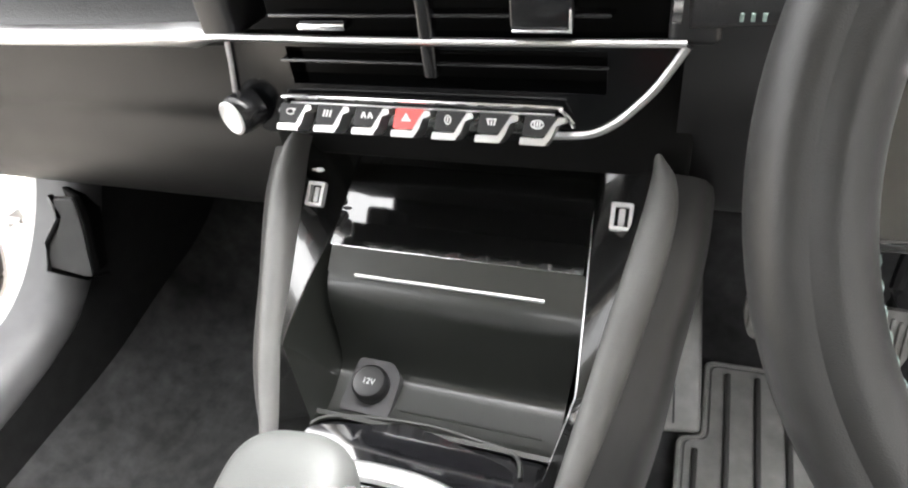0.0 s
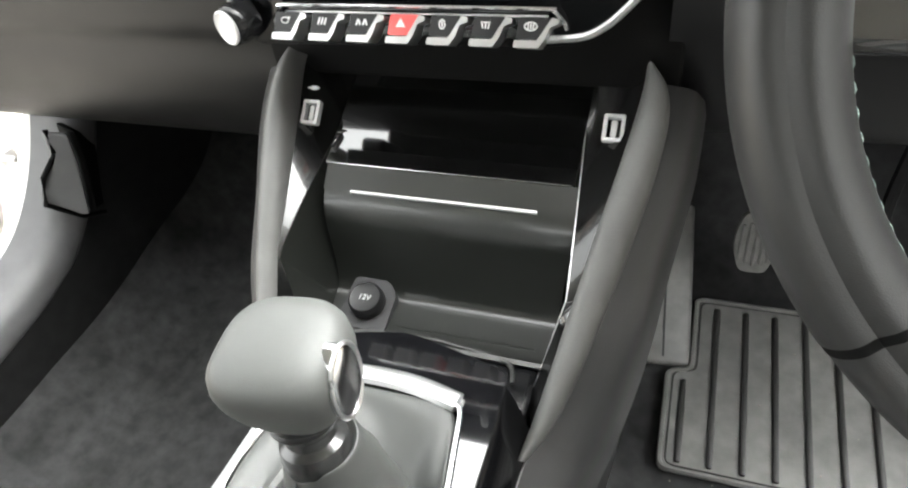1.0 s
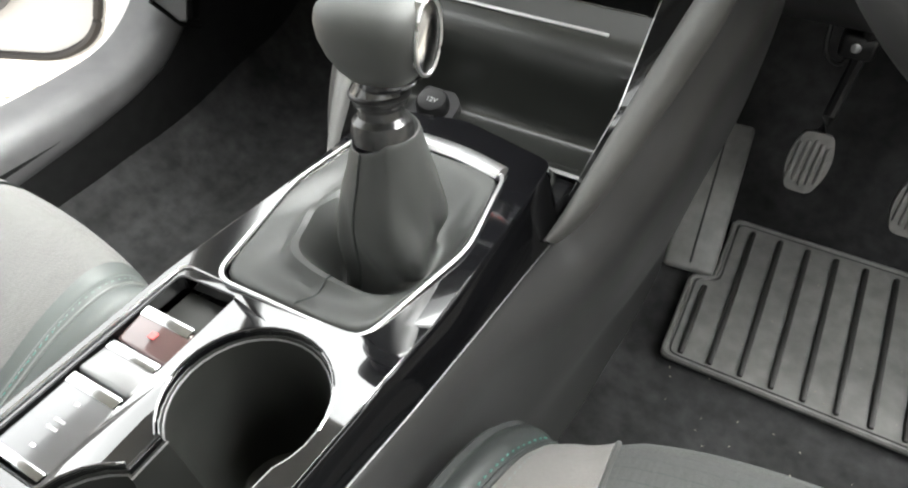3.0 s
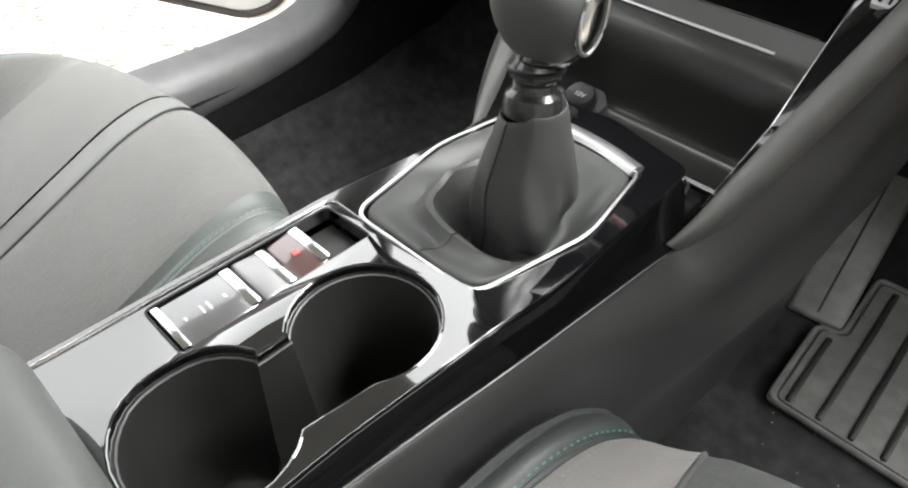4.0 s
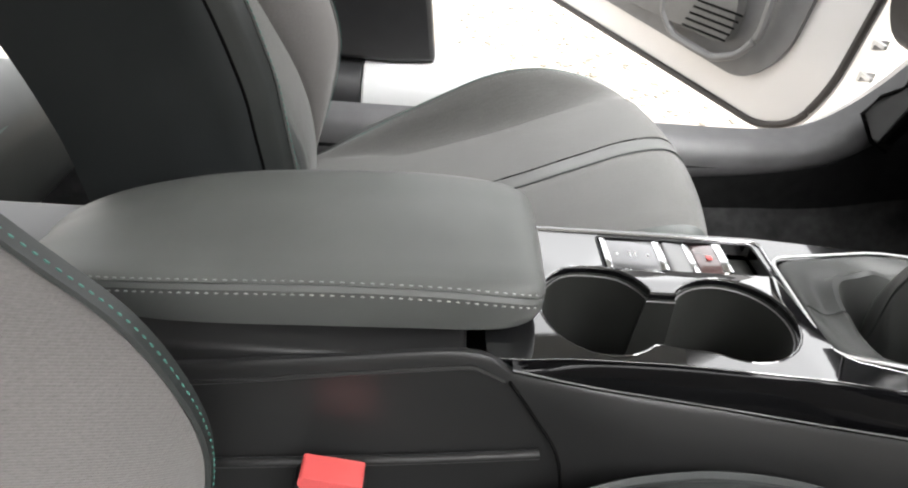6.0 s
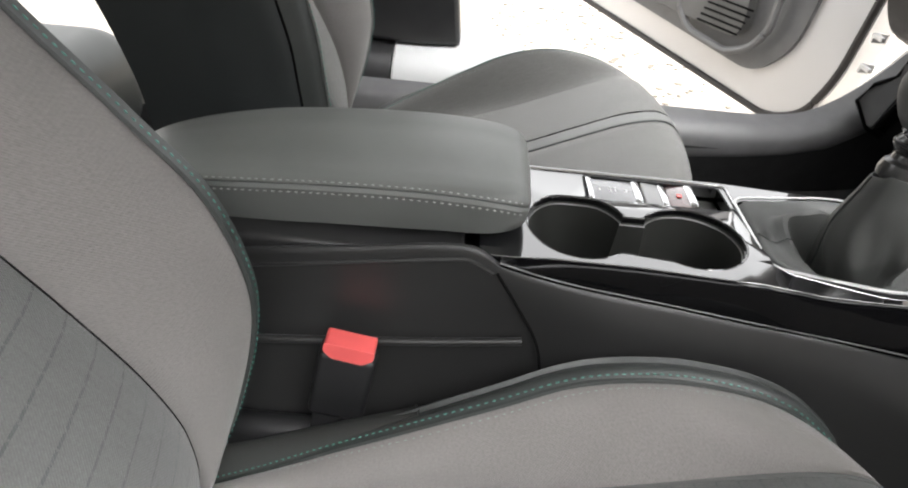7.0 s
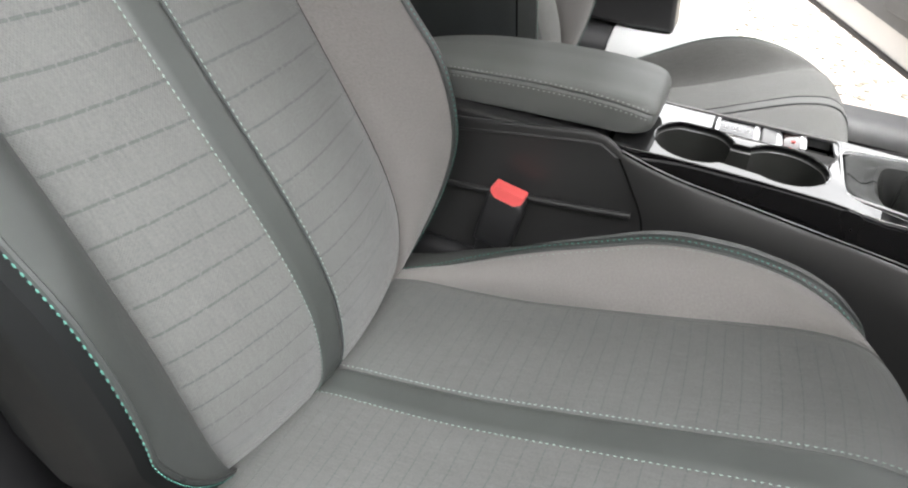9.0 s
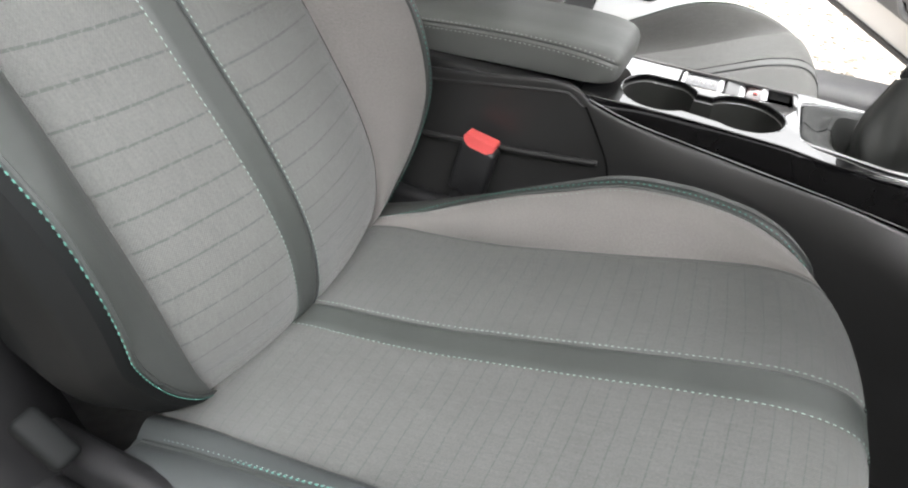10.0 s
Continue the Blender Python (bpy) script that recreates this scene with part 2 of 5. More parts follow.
def sheet(fn, nu, nv, thick=0.0, uvs=None, closed=False):
    """A sheet of fn(i/nu, j/nv), given a thickness along its normals. uvs: true lengths (u, v) of its cloth."""
    bm = bmesh.new()
    lay = bm.loops.layers.uv.new("UVMap")
    g = [[bm.verts.new(fn(i / nu, j / nv)) for j in range(nv + 1)] for i in range(nu if closed else nu + 1)]
    for i in range(nu):
        for j in range(nv):
            i2 = (i + 1) % len(g)
            f = bm.faces.new((g[i][j], g[i2][j], g[i2][j + 1], g[i][j + 1]))
            for l, (a, b) in zip(f.loops, ((i, j), (i + 1, j), (i + 1, j + 1), (i, j + 1))):
                w = uvs or (1, 1)
                l[lay].uv = (a / nu * w[0], b / nv * w[1])
    if thick:
        bmesh.ops.recalc_face_normals(bm, faces=bm.faces)
        bmesh.ops.solidify(bm, geom=bm.faces[:], thickness=thick)
    return bm


def loft(rings, closed=True, caps=True):
    bm = bmesh.new()
    vs = [[bm.verts.new(p) for p in r] for r in rings]
    n = len(rings[0])
    for a, b in zip(vs, vs[1:]):
        for i in range(n if closed else n - 1):
            bm.faces.new((a[i], a[(i + 1) % n], b[(i + 1) % n], b[i]))
    if caps and closed:
        bm.faces.new(vs[0])
        bm.faces.new(vs[-1])
    return bm


def rbox(x, y, z, sx, sy, sz, r=0.004, seg=3, m=None):
    bm = bmesh.new()
    bmesh.ops.create_cube(bm, size=1.0, matrix=Matrix.Diagonal((sx, sy, sz, 1)))
    if r:
        bmesh.ops.bevel(bm, geom=bm.edges[:], offset=min(r, 0.49 * min(sx, sy, sz)), segments=seg, affect="EDGES", profile=0.5)
    bm.transform(Matrix.Translation((x, y, z)) @ (m or Matrix()))
    return bm


def tube(pts, rad, seg=8, closed=False, flat=1.0):
    """A tube of radius rad (or one radius a point) along pts; flat squeezes it along z."""
    p = [Vector(q) for q in pts]
    rings = []
    for i, q in enumerate(p):
        if closed:
            d = p[(i + 1) % len(p)] - p[i - 1]
        else:
            d = p[min(i + 1, len(p) - 1)] - p[max(i - 1, 0)]
        d.normalize()
        up = Vector((0, 0, 1)) if abs(d.z) < 0.9 else Vector((0, 1, 0))
        a = d.cross(up).normalized()
        b = a.cross(d)
        r = rad[i] if isinstance(rad, (list, tuple)) else rad
        rings.append([q + a * r * math.cos(2 * math.pi * k / seg) + b * r * flat * math.sin(2 * math.pi * k / seg) for k in range(seg)])
    if closed:
        rings.append(rings[0])
        bm = loft(rings, True, False)
        bmesh.ops.remove_doubles(bm, verts=bm.verts, dist=1e-6)
        return bm
    return loft(rings)


def lathe(profile, seg=32, m=None):
    """A turned body from (radius, height) points about z."""
    bm = loft([[(max(r, 1e-4) * math.cos(2 * math.pi * k / seg), max(r, 1e-4) * math.sin(2 * math.pi * k / seg), h) for k in range(seg)] for r, h in profile])
    if m is not None:
        bm.transform(m)
    return bm


def plate(outline, holes=(), thick=0.01, m=None):
    """A flat plate in the xy plane, from z = 0 down, with holes cut through it."""
    bm = bmesh.new()
    loops = []
    for poly in (outline, *holes):
        vs = [bm.verts.new((p[0], p[1], 0)) for p in poly]
        loops.append([bm.edges.new((vs[i], vs[(i + 1) % len(vs)])) for i in range(len(vs))])
    bmesh.ops.triangle_fill(bm, use_beauty=True, edges=bm.edges[:], normal=(0, 0, 1))
    top = bm.faces[:]
    ret = bmesh.ops.extrude_face_region(bm, geom=top)
    bmesh.ops.translate(bm, verts=[v for v in ret["geom"] if isinstance(v, bmesh.types.BMVert)], vec=(0, 0, -thick))
    if m is not None:
        bm.transform(m)
    return bm


def join(*bms):
    out = bmesh.new()
    for b in bms:
        me = bpy.data.meshes.new("tmp")
        b.to_mesh(me)
        b.free()
        out.from_mesh(me)
        bpy.data.meshes.remove(me)
    return out


def rounded(poly, r, n=5):
    """A polygon with its corners rounded by r."""
    out = []
    k = len(poly)
    for i in range(k):
        p, a, b = Vector(poly[i]), Vector(poly[i - 1]), Vector(poly[(i + 1) % k])
        da, db = (a - p), (b - p)
        ra = min(r, da.length * 0.45, db.length * 0.45)
        s, e = p + da.normalized() * ra, p + db.normalized() * ra
        for j in range(n + 1):
            f = j / n
            out.append(tuple((1 - f) ** 2 * s + 2 * f * (1 - f) * p + f * f * e))
    return out


def stitches(path, up, length=0.0040, gap=0.0028, wide=0.0008):
    """A row of short threads along path, a function of 0..1, lifted along up."""
    pts = [Vector(path(i / 900)) for i in range(901)]
    bm = bmesh.new()
    run, start = 0.0, None
    for a, b in zip(pts, pts[1:]):
        if start is None and run > gap:
            start, run = a, 0.0
        run += (b - a).length
        if start is not None and run > length:
            d = (b - start)
            mid = (start + b) / 2 + Vector(up) * 0.0006
            rot = d.to_track_quat("X", "Z").to_matrix().to_4x4()
            bmesh.ops.create_icosphere(bm, subdivisions=1, radius=1.0, matrix=Matrix.Translation(mid) @ rot @ Matrix.Diagonal((d.length / 2, wide, wide, 1)))
            start, run = None, 0.0
    return bm


# ---- ground and car shell ----
def ground():
    bm = bmesh.new()
    bmesh.ops.create_grid(bm, x_segments=40, y_segments=40, size=150)
    bm.transform(Matrix.Translation((0, 0, -0.38)))
    tagged(finish("ground", bm, M_GROUND), "pale dusty concrete ground outside the car", "ground", kind="structure")


def shell():
    # carpeted floor with toe board
    prof = [(-1.5, 0.0), (-0.2, 0.0), (0.3, 0.0), (0.7, 0.0), (0.85, 0.012), (1.0, 0.04), (1.12, 0.06), (1.22, 0.11), (1.34, 0.24), (1.5, 0.5)]

    def fl(u, v):
        y, z = catmull(prof, 41)[round(v * 40)]
        x = -0.69 + 1.38 * u
        bulge = 0.006 * noise.noise((x * 6, y * 6, 0.0))
        hump = 0.12 * max(0, 1 - abs(x) / 0.2) ** 2
        cove = 0.16 * max(0.0, (abs(x) - 0.53) / 0.16) ** 2
        return (x, y, z + bulge + hump + cove - 0.022)
    tagged(finish("floor", sheet(fl, 32, 40, 0.02), M_CARPET), "dark grey mottled car carpet", "carpet", kind="structure")
    # headliner
    def roof(u, v):
        x, y = -0.56 + 1.12 * u, -1.5 + 2.15 * v
        return (x, y, 1.16 - 0.10 * (2 * u - 1) ** 4 - 0.05 * (2 * v - 1) ** 2)
    tagged(finish("ceiling", sheet(roof, 16, 16, 0.04), M_HEAD), "grey cloth headliner of the car", "headliner", kind="structure")
    # lower rear sides, tail and bulkhead
    tagged(finish("wall_side_rear", rbox(0.70, -0.92, 0.36, 0.06, 1.5, 0.76, 0.02), M_BLACK), "black plastic rear door card", "wall", kind="structure")
    for s in (-1, 1):
        tagged(finish("wall_quarter", rbox(0.62 * s, -1.5, 0.9, 0.06, 0.4, 0.5, 0.02), M_HEAD), "pale rear roof pillar trim", "pillar", kind="structure")
    tagged(finish("wall_tail", rbox(0, -1.72, 0.30, 1.4, 0.06, 0.7, 0.02), M_BLACK), "black luggage wall behind the rear bench", "wall", kind="structure")
    tagged(finish("wall_bulkhead", rbox(0, 1.52, 0.25, 1.5, 0.05, 0.9, 0.02), M_BLACK), "black bulkhead in front of the footwells", "wall", kind="structure")
    for s in (-1, 1):
        pts = catmull([(0.58 * s, 0.62, 1.12), (0.66 * s, 0.95, 0.95), (0.72 * s, 1.4, 0.70), (0.73 * s, 1.5, 0.6)], 16)
        tagged(finish("windscreen_pillar", tube(pts, 0.045, 10), M_PANEL), "grey trim on the windscreen pillar", "pillar", kind="structure")
    kick = [(-0.3, -0.02), (-0.3, 0.185), (0.72, 0.186), (0.85, 0.205), (0.935, 0.27), (1.01, 0.37), (1.08, 0.51), (1.15, 0.70), (1.5, 0.72), (1.5, -0.02)]
    for s in (-1, 1):
        m = Matrix(((0, 0, s, 0.656 * s), (1, 0, 0, 0), (0, 1, 0, 0), (0, 0, 0, 1)))
        tagged(finish("wall_kick", plate(kick, (), 0.012, m), M_KICK), "carpeted kick panel beside the footwell, darkened for shade", "wall", kind="structure")
    # driver's B pillar, out past the seat
    pts = catmull([(0.70, -0.22, 0.12), (0.70, -0.24, 0.5), (0.66, -0.28, 0.85), (0.58, -0.32, 1.1)], 14)
    tagged(finish("centre_pillar", tube(pts, [0.10 - 0.04 * i / 13 for i in range(14)], 10), M_BLACK), "black trim on the pillar behind the driver seat", "pillar", kind="structure")


def sills():
    # passenger side: inner sill trim that sweeps up into the kick panel
    path = [(-0.25, 0.226), (0.0, 0.226), (0.3, 0.226), (0.55, 0.226), (0.72, 0.228), (0.82, 0.244), (0.90, 0.30), (0.97, 0.39), (1.03, 0.52), (1.10, 0.70)]
    pts = catmull(path, 50)

    def trim(u, v):
        y, z = pts[round(v * 49)]
        i = round(v * 49)
        d = Vector((pts[min(i + 1, 49)][0] - pts[max(i - 1, 0)][0], pts[min(i + 1, 49)][1] - pts[max(i - 1, 0)][1]))
        d.normalize()
        nrm = Vector((d.y, -d.x))  # towards the footwell
        prof = catmull([(-0.715, -0.004), (-0.70, 0.0), (-0.675, 0.008), (-0.658, 0.026), (-0.650, 0.048), (-0.649, 0.064), (-0.653, 0.072)], 19)
        x, o = prof[round(u * 18)]
        o *= 1 - 0.38 * max(0.0, min(1.0, (y - 0.55) / 0.25))
        return (x, y + nrm.x * o, z + nrm.y * o)
    side = thing("sill_trim", -0.68, 0.3, 0.0, "grey plastic passenger sill trim sweeping up to the kick panel", "sill trim", kind="structure")
    part("cover", sheet(trim, 18, 49, 0.006), M_SILL, side)
    # bonnet release cover on the kick panel
    left = [(0.920, 0.397), (0.914, 0.364), (0.882, 0.347), (0.865, 0.316), (0.904, 0.266)]
    fold = [(0.906, 0.268), (0.932, 0.34), (0.940, 0.384)]
    right = [(0.944, 0.246), (0.983, 0.275), (0.989, 0.334), (0.950, 0.390)]
    bm = bmesh.new()
    vl = [bm.verts.new((-0.646, y, z)) for y, z in left]
    vf = [bm.verts.new((-0.619, y - 0.006, z + 0.004)) for y, z in fold]
    bm.faces.new(vl + vf)
    bmesh.ops.recalc_face_normals(bm, faces=bm.faces[:])
    bmesh.ops.solidify(bm, geom=bm.faces[:], thickness=0.012)
    # facet takes the paler door card grey to show door light on it
    part("kick_panel_cover", bm, M_PANEL, side, "grey angular cover on the kick panel", bevel=0.003)
    # flank painted black for the shade on the side turned away
    bm = bmesh.new()
    vf = [bm.verts.new((-0.621, y - 0.004, z + 0.004)) for y, z in fold]
    vr = [bm.verts.new((-0.658, y, z)) for y, z in right]
    bm.faces.new(vf[::-1] + vr)
    bmesh.ops.recalc_face_normals(bm, faces=bm.faces[:])
    bmesh.ops.solidify(bm, geom=bm.faces[:], thickness=0.010)
    part("cover_flank", bm, M_DEEP, side, "inner flank of the cover, blackened for shade", bevel=0.003)
    # pale line painted as a highlight on the flank's far edge
    part("edge_highlight", tube([(-0.652, y - 0.002, z) for y, z in right[:3]], 0.0016, 6), M_SILL, side, "painted highlight along the flank edge")
    mid = Vector((0.915, 0.335))
    grown = [(mid + (Vector(q) - mid) * 1.06) for q in left]
    part("cover_joint", tube([(-0.634, q.x - 0.004, q.y) for q in grown] + [(-0.630, 0.93, 0.246)], 0.0038, 8), M_DEEP, side, "black joint round the cover")
    # white body aperture outside the trim
    path2 = catmull([(-0.9, 0.20), (0.0, 0.20), (0.5, 0.20), (0.75, 0.205), (0.86, 0.24), (0.94, 0.31), (1.01, 0.42), (1.07, 0.58), (1.12, 0.75)], 50)

    def body(u, v):
        y, z = path2[round(v * 49)]
        i = round(v * 49)
        d = Vector((path2[min(i + 1, 49)][0] - path2[max(i - 1, 0)][0], path2[min(i + 1, 49)][1] - path2[max(i - 1, 0)][1]))
        d.normalize()
        nrm = Vector((d.y, -d.x))
        prof = catmull([(-0.71, 0.0), (-0.74, 0.0), (-0.775, 0.008), (-0.785, 0.05), (-0.83, 0.06), (-0.855, 0.09), (-0.86, 0.2), (-0.82, 0.32)], 22)
        x, o = prof[round(u * 21)]
        return (x, y + nrm.x * o, z + nrm.y * o)
    tagged(finish("body_side", sheet(body, 21, 49, 0.004), M_WHITE), "white painted door aperture and sill of the car", "car body", kind="structure")
    seal = [(-0.722, p[0], p[1] + 0.008) for p in path2[14:]]
    tagged(finish("door_seal", tube(seal, 0.008, 8), M_SEAL), "black rubber door seal round the passenger opening", "seal", kind="structure")
    # passenger B pillar: black trim over a white foot
    foot = thing("pillar_foot", -0.9, 0.07, 0.1, "white painted pillar foot with a black trimmed edge", "pillar", kind="structure")
    part("foot", loft([[(-1.0, y, 0.10), (-0.80, y, 0.10), (-0.80, y, 0.175), (-0.825, y, 0.222), (-0.87, y, 0.248), (-1.0, y, 0.250)] for y in (-0.032, 0.07, 0.26)]), M_FOOT, foot, bevel=0.005)
    part("edge", loft([[(-1.0, y, 0.10), (-0.81, y, 0.10), (-0.81, y, 0.175), (-0.835, y, 0.222), (-0.878, y, 0.244), (-1.0, y, 0.246)] for y in (-0.15, -0.034)]), M_BLACK, foot, bevel=0.003)
    pts = catmull([(-0.92, 0.025, 0.252), (-0.90, 0.0, 0.5), (-0.80, -0.06, 0.8), (-0.66, -0.12, 1.1)], 14)
    rings = []
    for i, p in enumerate(pts):
        w = 0.088 - 0.02 * i / 13
        rings.append([(p[0] - 0.05, p[1] - w - 0.10, p[2]), (p[0] + 0.03, p[1] - w - 0.10, p[2]), (p[0] + 0.045, p[1], p[2]), (p[0] + 0.03, p[1] + w, p[2]), (p[0] - 0.05, p[1] + w, p[2])])
    part("upper_trim", loft(rings), M_BLACK, foot, "black pillar trim", bevel=0.01)
    # driver side sill
    tagged(finish("driver_sill", rbox(0.73, 0.1, 0.1, 0.12, 1.7, 0.2, 0.03), M_BLACK), "black plastic sill trim beside the driver seat", "sill", kind="structure")


def door():
    """Passenger door, swung wide open."""
    d = thing("car_door", -0.86, 1.0, 0.12, "white passenger car door standing wide open with a grey door card", "car door")
    m = Matrix.Translation((-0.93, 0.9327, 0.0997)) @ Matrix.Rotation(radians(-57.2), 4, "Z")
    # in door space: x runs inward (towards the cabin when shut), y is minus the way to the lock side, z up
    out = rounded([(0.052, 0.15), (0.010, 0.045), (-0.075, 0.002), (-1.05, 0.10), (-1.12, 0.35), (-1.1, 0.62), (-0.1, 0.66), (0.085, 0.5)], 0.12, 8)
    up = m @ Matrix(((0, 0, 1, 0), (1, 0, 0, 0), (0, 1, 0, 0), (0, 0, 0, 1)))
    part("shell", plate(out, (), 0.10, up), M_WHITE, d, bevel=0.012)
    ins = rounded([(-0.075, 0.185), (-0.155, 0.098), (-0.98, 0.188), (-1.03, 0.40), (-1.02, 0.60), (-0.14, 0.62), (-0.045, 0.45)], 0.09, 8)
    part("door_card", plate(ins, (), 0.03, up @ Matrix.Translation((0, 0, 0.014))), M_PANEL, d, "grey plastic door card", bevel=0.015)
    pk = rounded([(-0.20, 0.17), (-0.56, 0.18), (-0.58, 0.30), (-0.21, 0.30)], 0.05, 6)
    part("door_pocket", plate(pk, (), 0.05, up @ Matrix.Translation((0, 0, 0.045))), M_WING, d, "grey door bin", bevel=0.012)
    for i in range(5):
        part("speaker_slot", rbox(0, 0, 0, 0.004, 0.13, 0.005, 0.002, 2, m @ Matrix.Translation((0.047, -0.275 + 0.006 * i, 0.180 + 0.016 * i))), M_DEEP, d)
    octo = rounded([(-0.150, 0.215), (-0.185, 0.160), (-0.25, 0.130), (-0.38, 0.145), (-0.43, 0.195), (-0.43, 0.31), (-0.38, 0.35), (-0.18, 0.35), (-0.15, 0.32)], 0.02, 4)
    part("speaker_frame", tube([m @ Vector((0.040, p[0] + 0.015, p[1])) for p in octo], 0.010, 8, closed=True), M_PANEL, d, "raised frame round the speaker")
    ring = [m @ Vector((0.003, p[0] * 0.985 - 0.01, p[1] * 0.98 + 0.012)) for p in out]
    part("seal", tube(ring, 0.0085, 8, closed=True), M_SEAL, d, "black rubber seal")
    for y, z in ((0.928, 0.392), (0.930, 0.330)):
        part("hinge", join(rbox(-0.770, y, z, 0.034, 0.008, 0.010, 0.003, 2), rbox(-0.790, y + 0.012, z - 0.006, 0.010, 0.030, 0.020, 0.003, 2)), M_WHITE, d, "white painted hinge arm")


# ---- seats ----
SEAT = 0.395
BASE = [(-0.09, 0.205), (-0.02, 0.23), (0.05, 0.242), (0.13, 0.258), (0.22, 0.284), (0.30, 0.308), (0.38, 0.333), (0.455, 0.352), (0.508, 0.348), (0.532, 0.318), (0.537, 0.255), (0.525, 0.16)]
RIDGE = [(-0.09, 0.185), (-0.02, 0.222), (0.05, 0.266), (0.12, 0.306), (0.19, 0.348), (0.25, 0.382), (0.31, 0.396), (0.37, 0.386), (0.435, 0.360), (0.475, 0.322), (0.49, 0.25), (0.48, 0.15)]
BACK = [(-0.05, 0.19), (-0.022, 0.245), (-0.02, 0.31), (-0.036, 0.38), (-0.066, 0.45), (-0.104, 0.52), (-0.150, 0.602), (-0.198, 0.69), (-0.243, 0.77), (-0.275, 0.825), (-0.305, 0.852), (-0.36, 0.86)]
BACKR = [(-0.085, 0.175), (-0.058, 0.222), (-0.030, 0.295), (-0.012, 0.37), (-0.010, 0.43), (-0.032, 0.50), (-0.075, 0.555), (-0.135, 0.63), (-0.19, 0.72), (-0.24, 0.785), (-0.29, 0.825), (-0.36, 0.83)]
BACKP = [(-0.085, 0.175), (-0.045, 0.222), (-0.005, 0.295), (0.015, 0.37), (0.022, 0.43), (0.015, 0.50), (0.006, 0.56), (-0.025, 0.65), (-0.085, 0.74), (-0.165, 0.80), (-0.25, 0.83), (-0.36, 0.83)]
BASEP = [(-0.09, 0.205), (-0.02, 0.225), (0.05, 0.234), (0.13, 0.246), (0.22, 0.276), (0.30, 0.306), (0.38, 0.340), (0.45, 0.367), (0.505, 0.372), (0.536, 0.344), (0.546, 0.285), (0.535, 0.18)]
RIDGEP = [(-0.09, 0.165), (-0.02, 0.205), (0.05, 0.250), (0.12, 0.294), (0.19, 0.335), (0.25, 0.367), (0.31, 0.386), (0.37, 0.389), (0.44, 0.374), (0.505, 0.336), (0.533, 0.27), (0.53, 0.16)]
# console side of the driver squab: y, z and x of its piping, which turns in at the front
RIDGEI = [(-0.09, 0.185, 0.187), (-0.02, 0.222, 0.187), (0.05, 0.266, 0.187), (0.12, 0.306, 0.186), (0.19, 0.333, 0.175), (0.255, 0.3525, 0.160), (0.32, 0.3565, 0.151), (0.37, 0.3550, 0.151),
          (0.415, 0.349, 0.156), (0.455, 0.332, 0.165), (0.486, 0.296, 0.180), (0.492, 0.17, 0.188)]
N = 56
CB, CR, CK, CKR = catmull(BASE, N + 1), catmull(RIDGE, N + 1), catmull(BACK, N + 1), catmull(BACKR, N + 1)
CKP, CRI = catmull(BACKP, N + 1), catmull(RIDGEI, N + 1)
CBP, CRP = catmull(BASEP, N + 1), catmull(RIDGEP, N + 1)


def at(curve, v):
    s = max(0, min(1, v)) * N
    i = min(int(s), N - 1)
    return curve[i] + (curve[i + 1] - curve[i]) * (s - i)


def cushion(u, v):
    """The top of the seat squab, u metres from its middle."""
    y, z = at(CB if INBOARD[0] == 1 else CBP, v)
    # the corner beside the console is rounded off
    turn = max(0.0, -u / 0.178) ** 4 * max(0.0, min(1.0, (v - 0.58) / 0.25)) if INBOARD[0] == 1 else 0.0
    return Vector((SEAT + u, y - 0.75 * u * u * v * v * 1.3 - 0.010 * turn, z + 0.006 * math.cos(u * 9) - 0.006 - 0.009 * turn))


INBOARD = [1.0]
SET = [0.0]


def squab_ridge(s, v):
    if s < 0 and INBOARD[0] == 1:
        y, z, x = at(CRI, v)
        return Vector((x, y, z))
    y, z = at(CR if INBOARD[0] == 1 else CRP, v)
    if s > 0 and INBOARD[0] == 1:
        z = 0.35 * z + 0.65 * (at(CB, v)[1] - 0.002)
    elif s > 0:
        y, z = y * INBOARD[0] + (at(CBP, v)[0] - 0.055 * v ** 3) * (1 - INBOARD[0]), z * INBOARD[0] + (at(CBP, v)[1] - 0.010) * (1 - INBOARD[0])
    wide = 0.228 if s < 0 and INBOARD[0] < 1 else 0.222 if s > 0 and INBOARD[0] == 1 else 0.208
    return Vector((SEAT + s * (wide - 0.02 * max(0, v - 0.75) * 4), y, z))


def backrest(u, v):
    y, z = at(CK, v)
    bow = 0.030 * min(1, 1.6 * (1 - v)) * (u / 0.18) ** 2
    return Vector((SEAT + u, y - bow + SET[0], z))


def back_ridge(s, v):
    y, z = at(CKP if s > 0 and INBOARD[0] < 1 else CKR, v)
    wide, taper = (0.245, 0.078) if INBOARD[0] < 1 else (0.238, 0.072) if s < 0 else (0.245, 0.150)
    fwd = 0.014 * max(0, 1 - v / 0.35) if s > 0 and INBOARD[0] == 1 else 0.0
    return Vector((SEAT + s * (wide - 0.06 * max(0, (v - 0.55) / 0.45) ** 2 - taper * max(0, 1 - v / 0.30) ** 1.5), y + SET[0] + fwd, z))


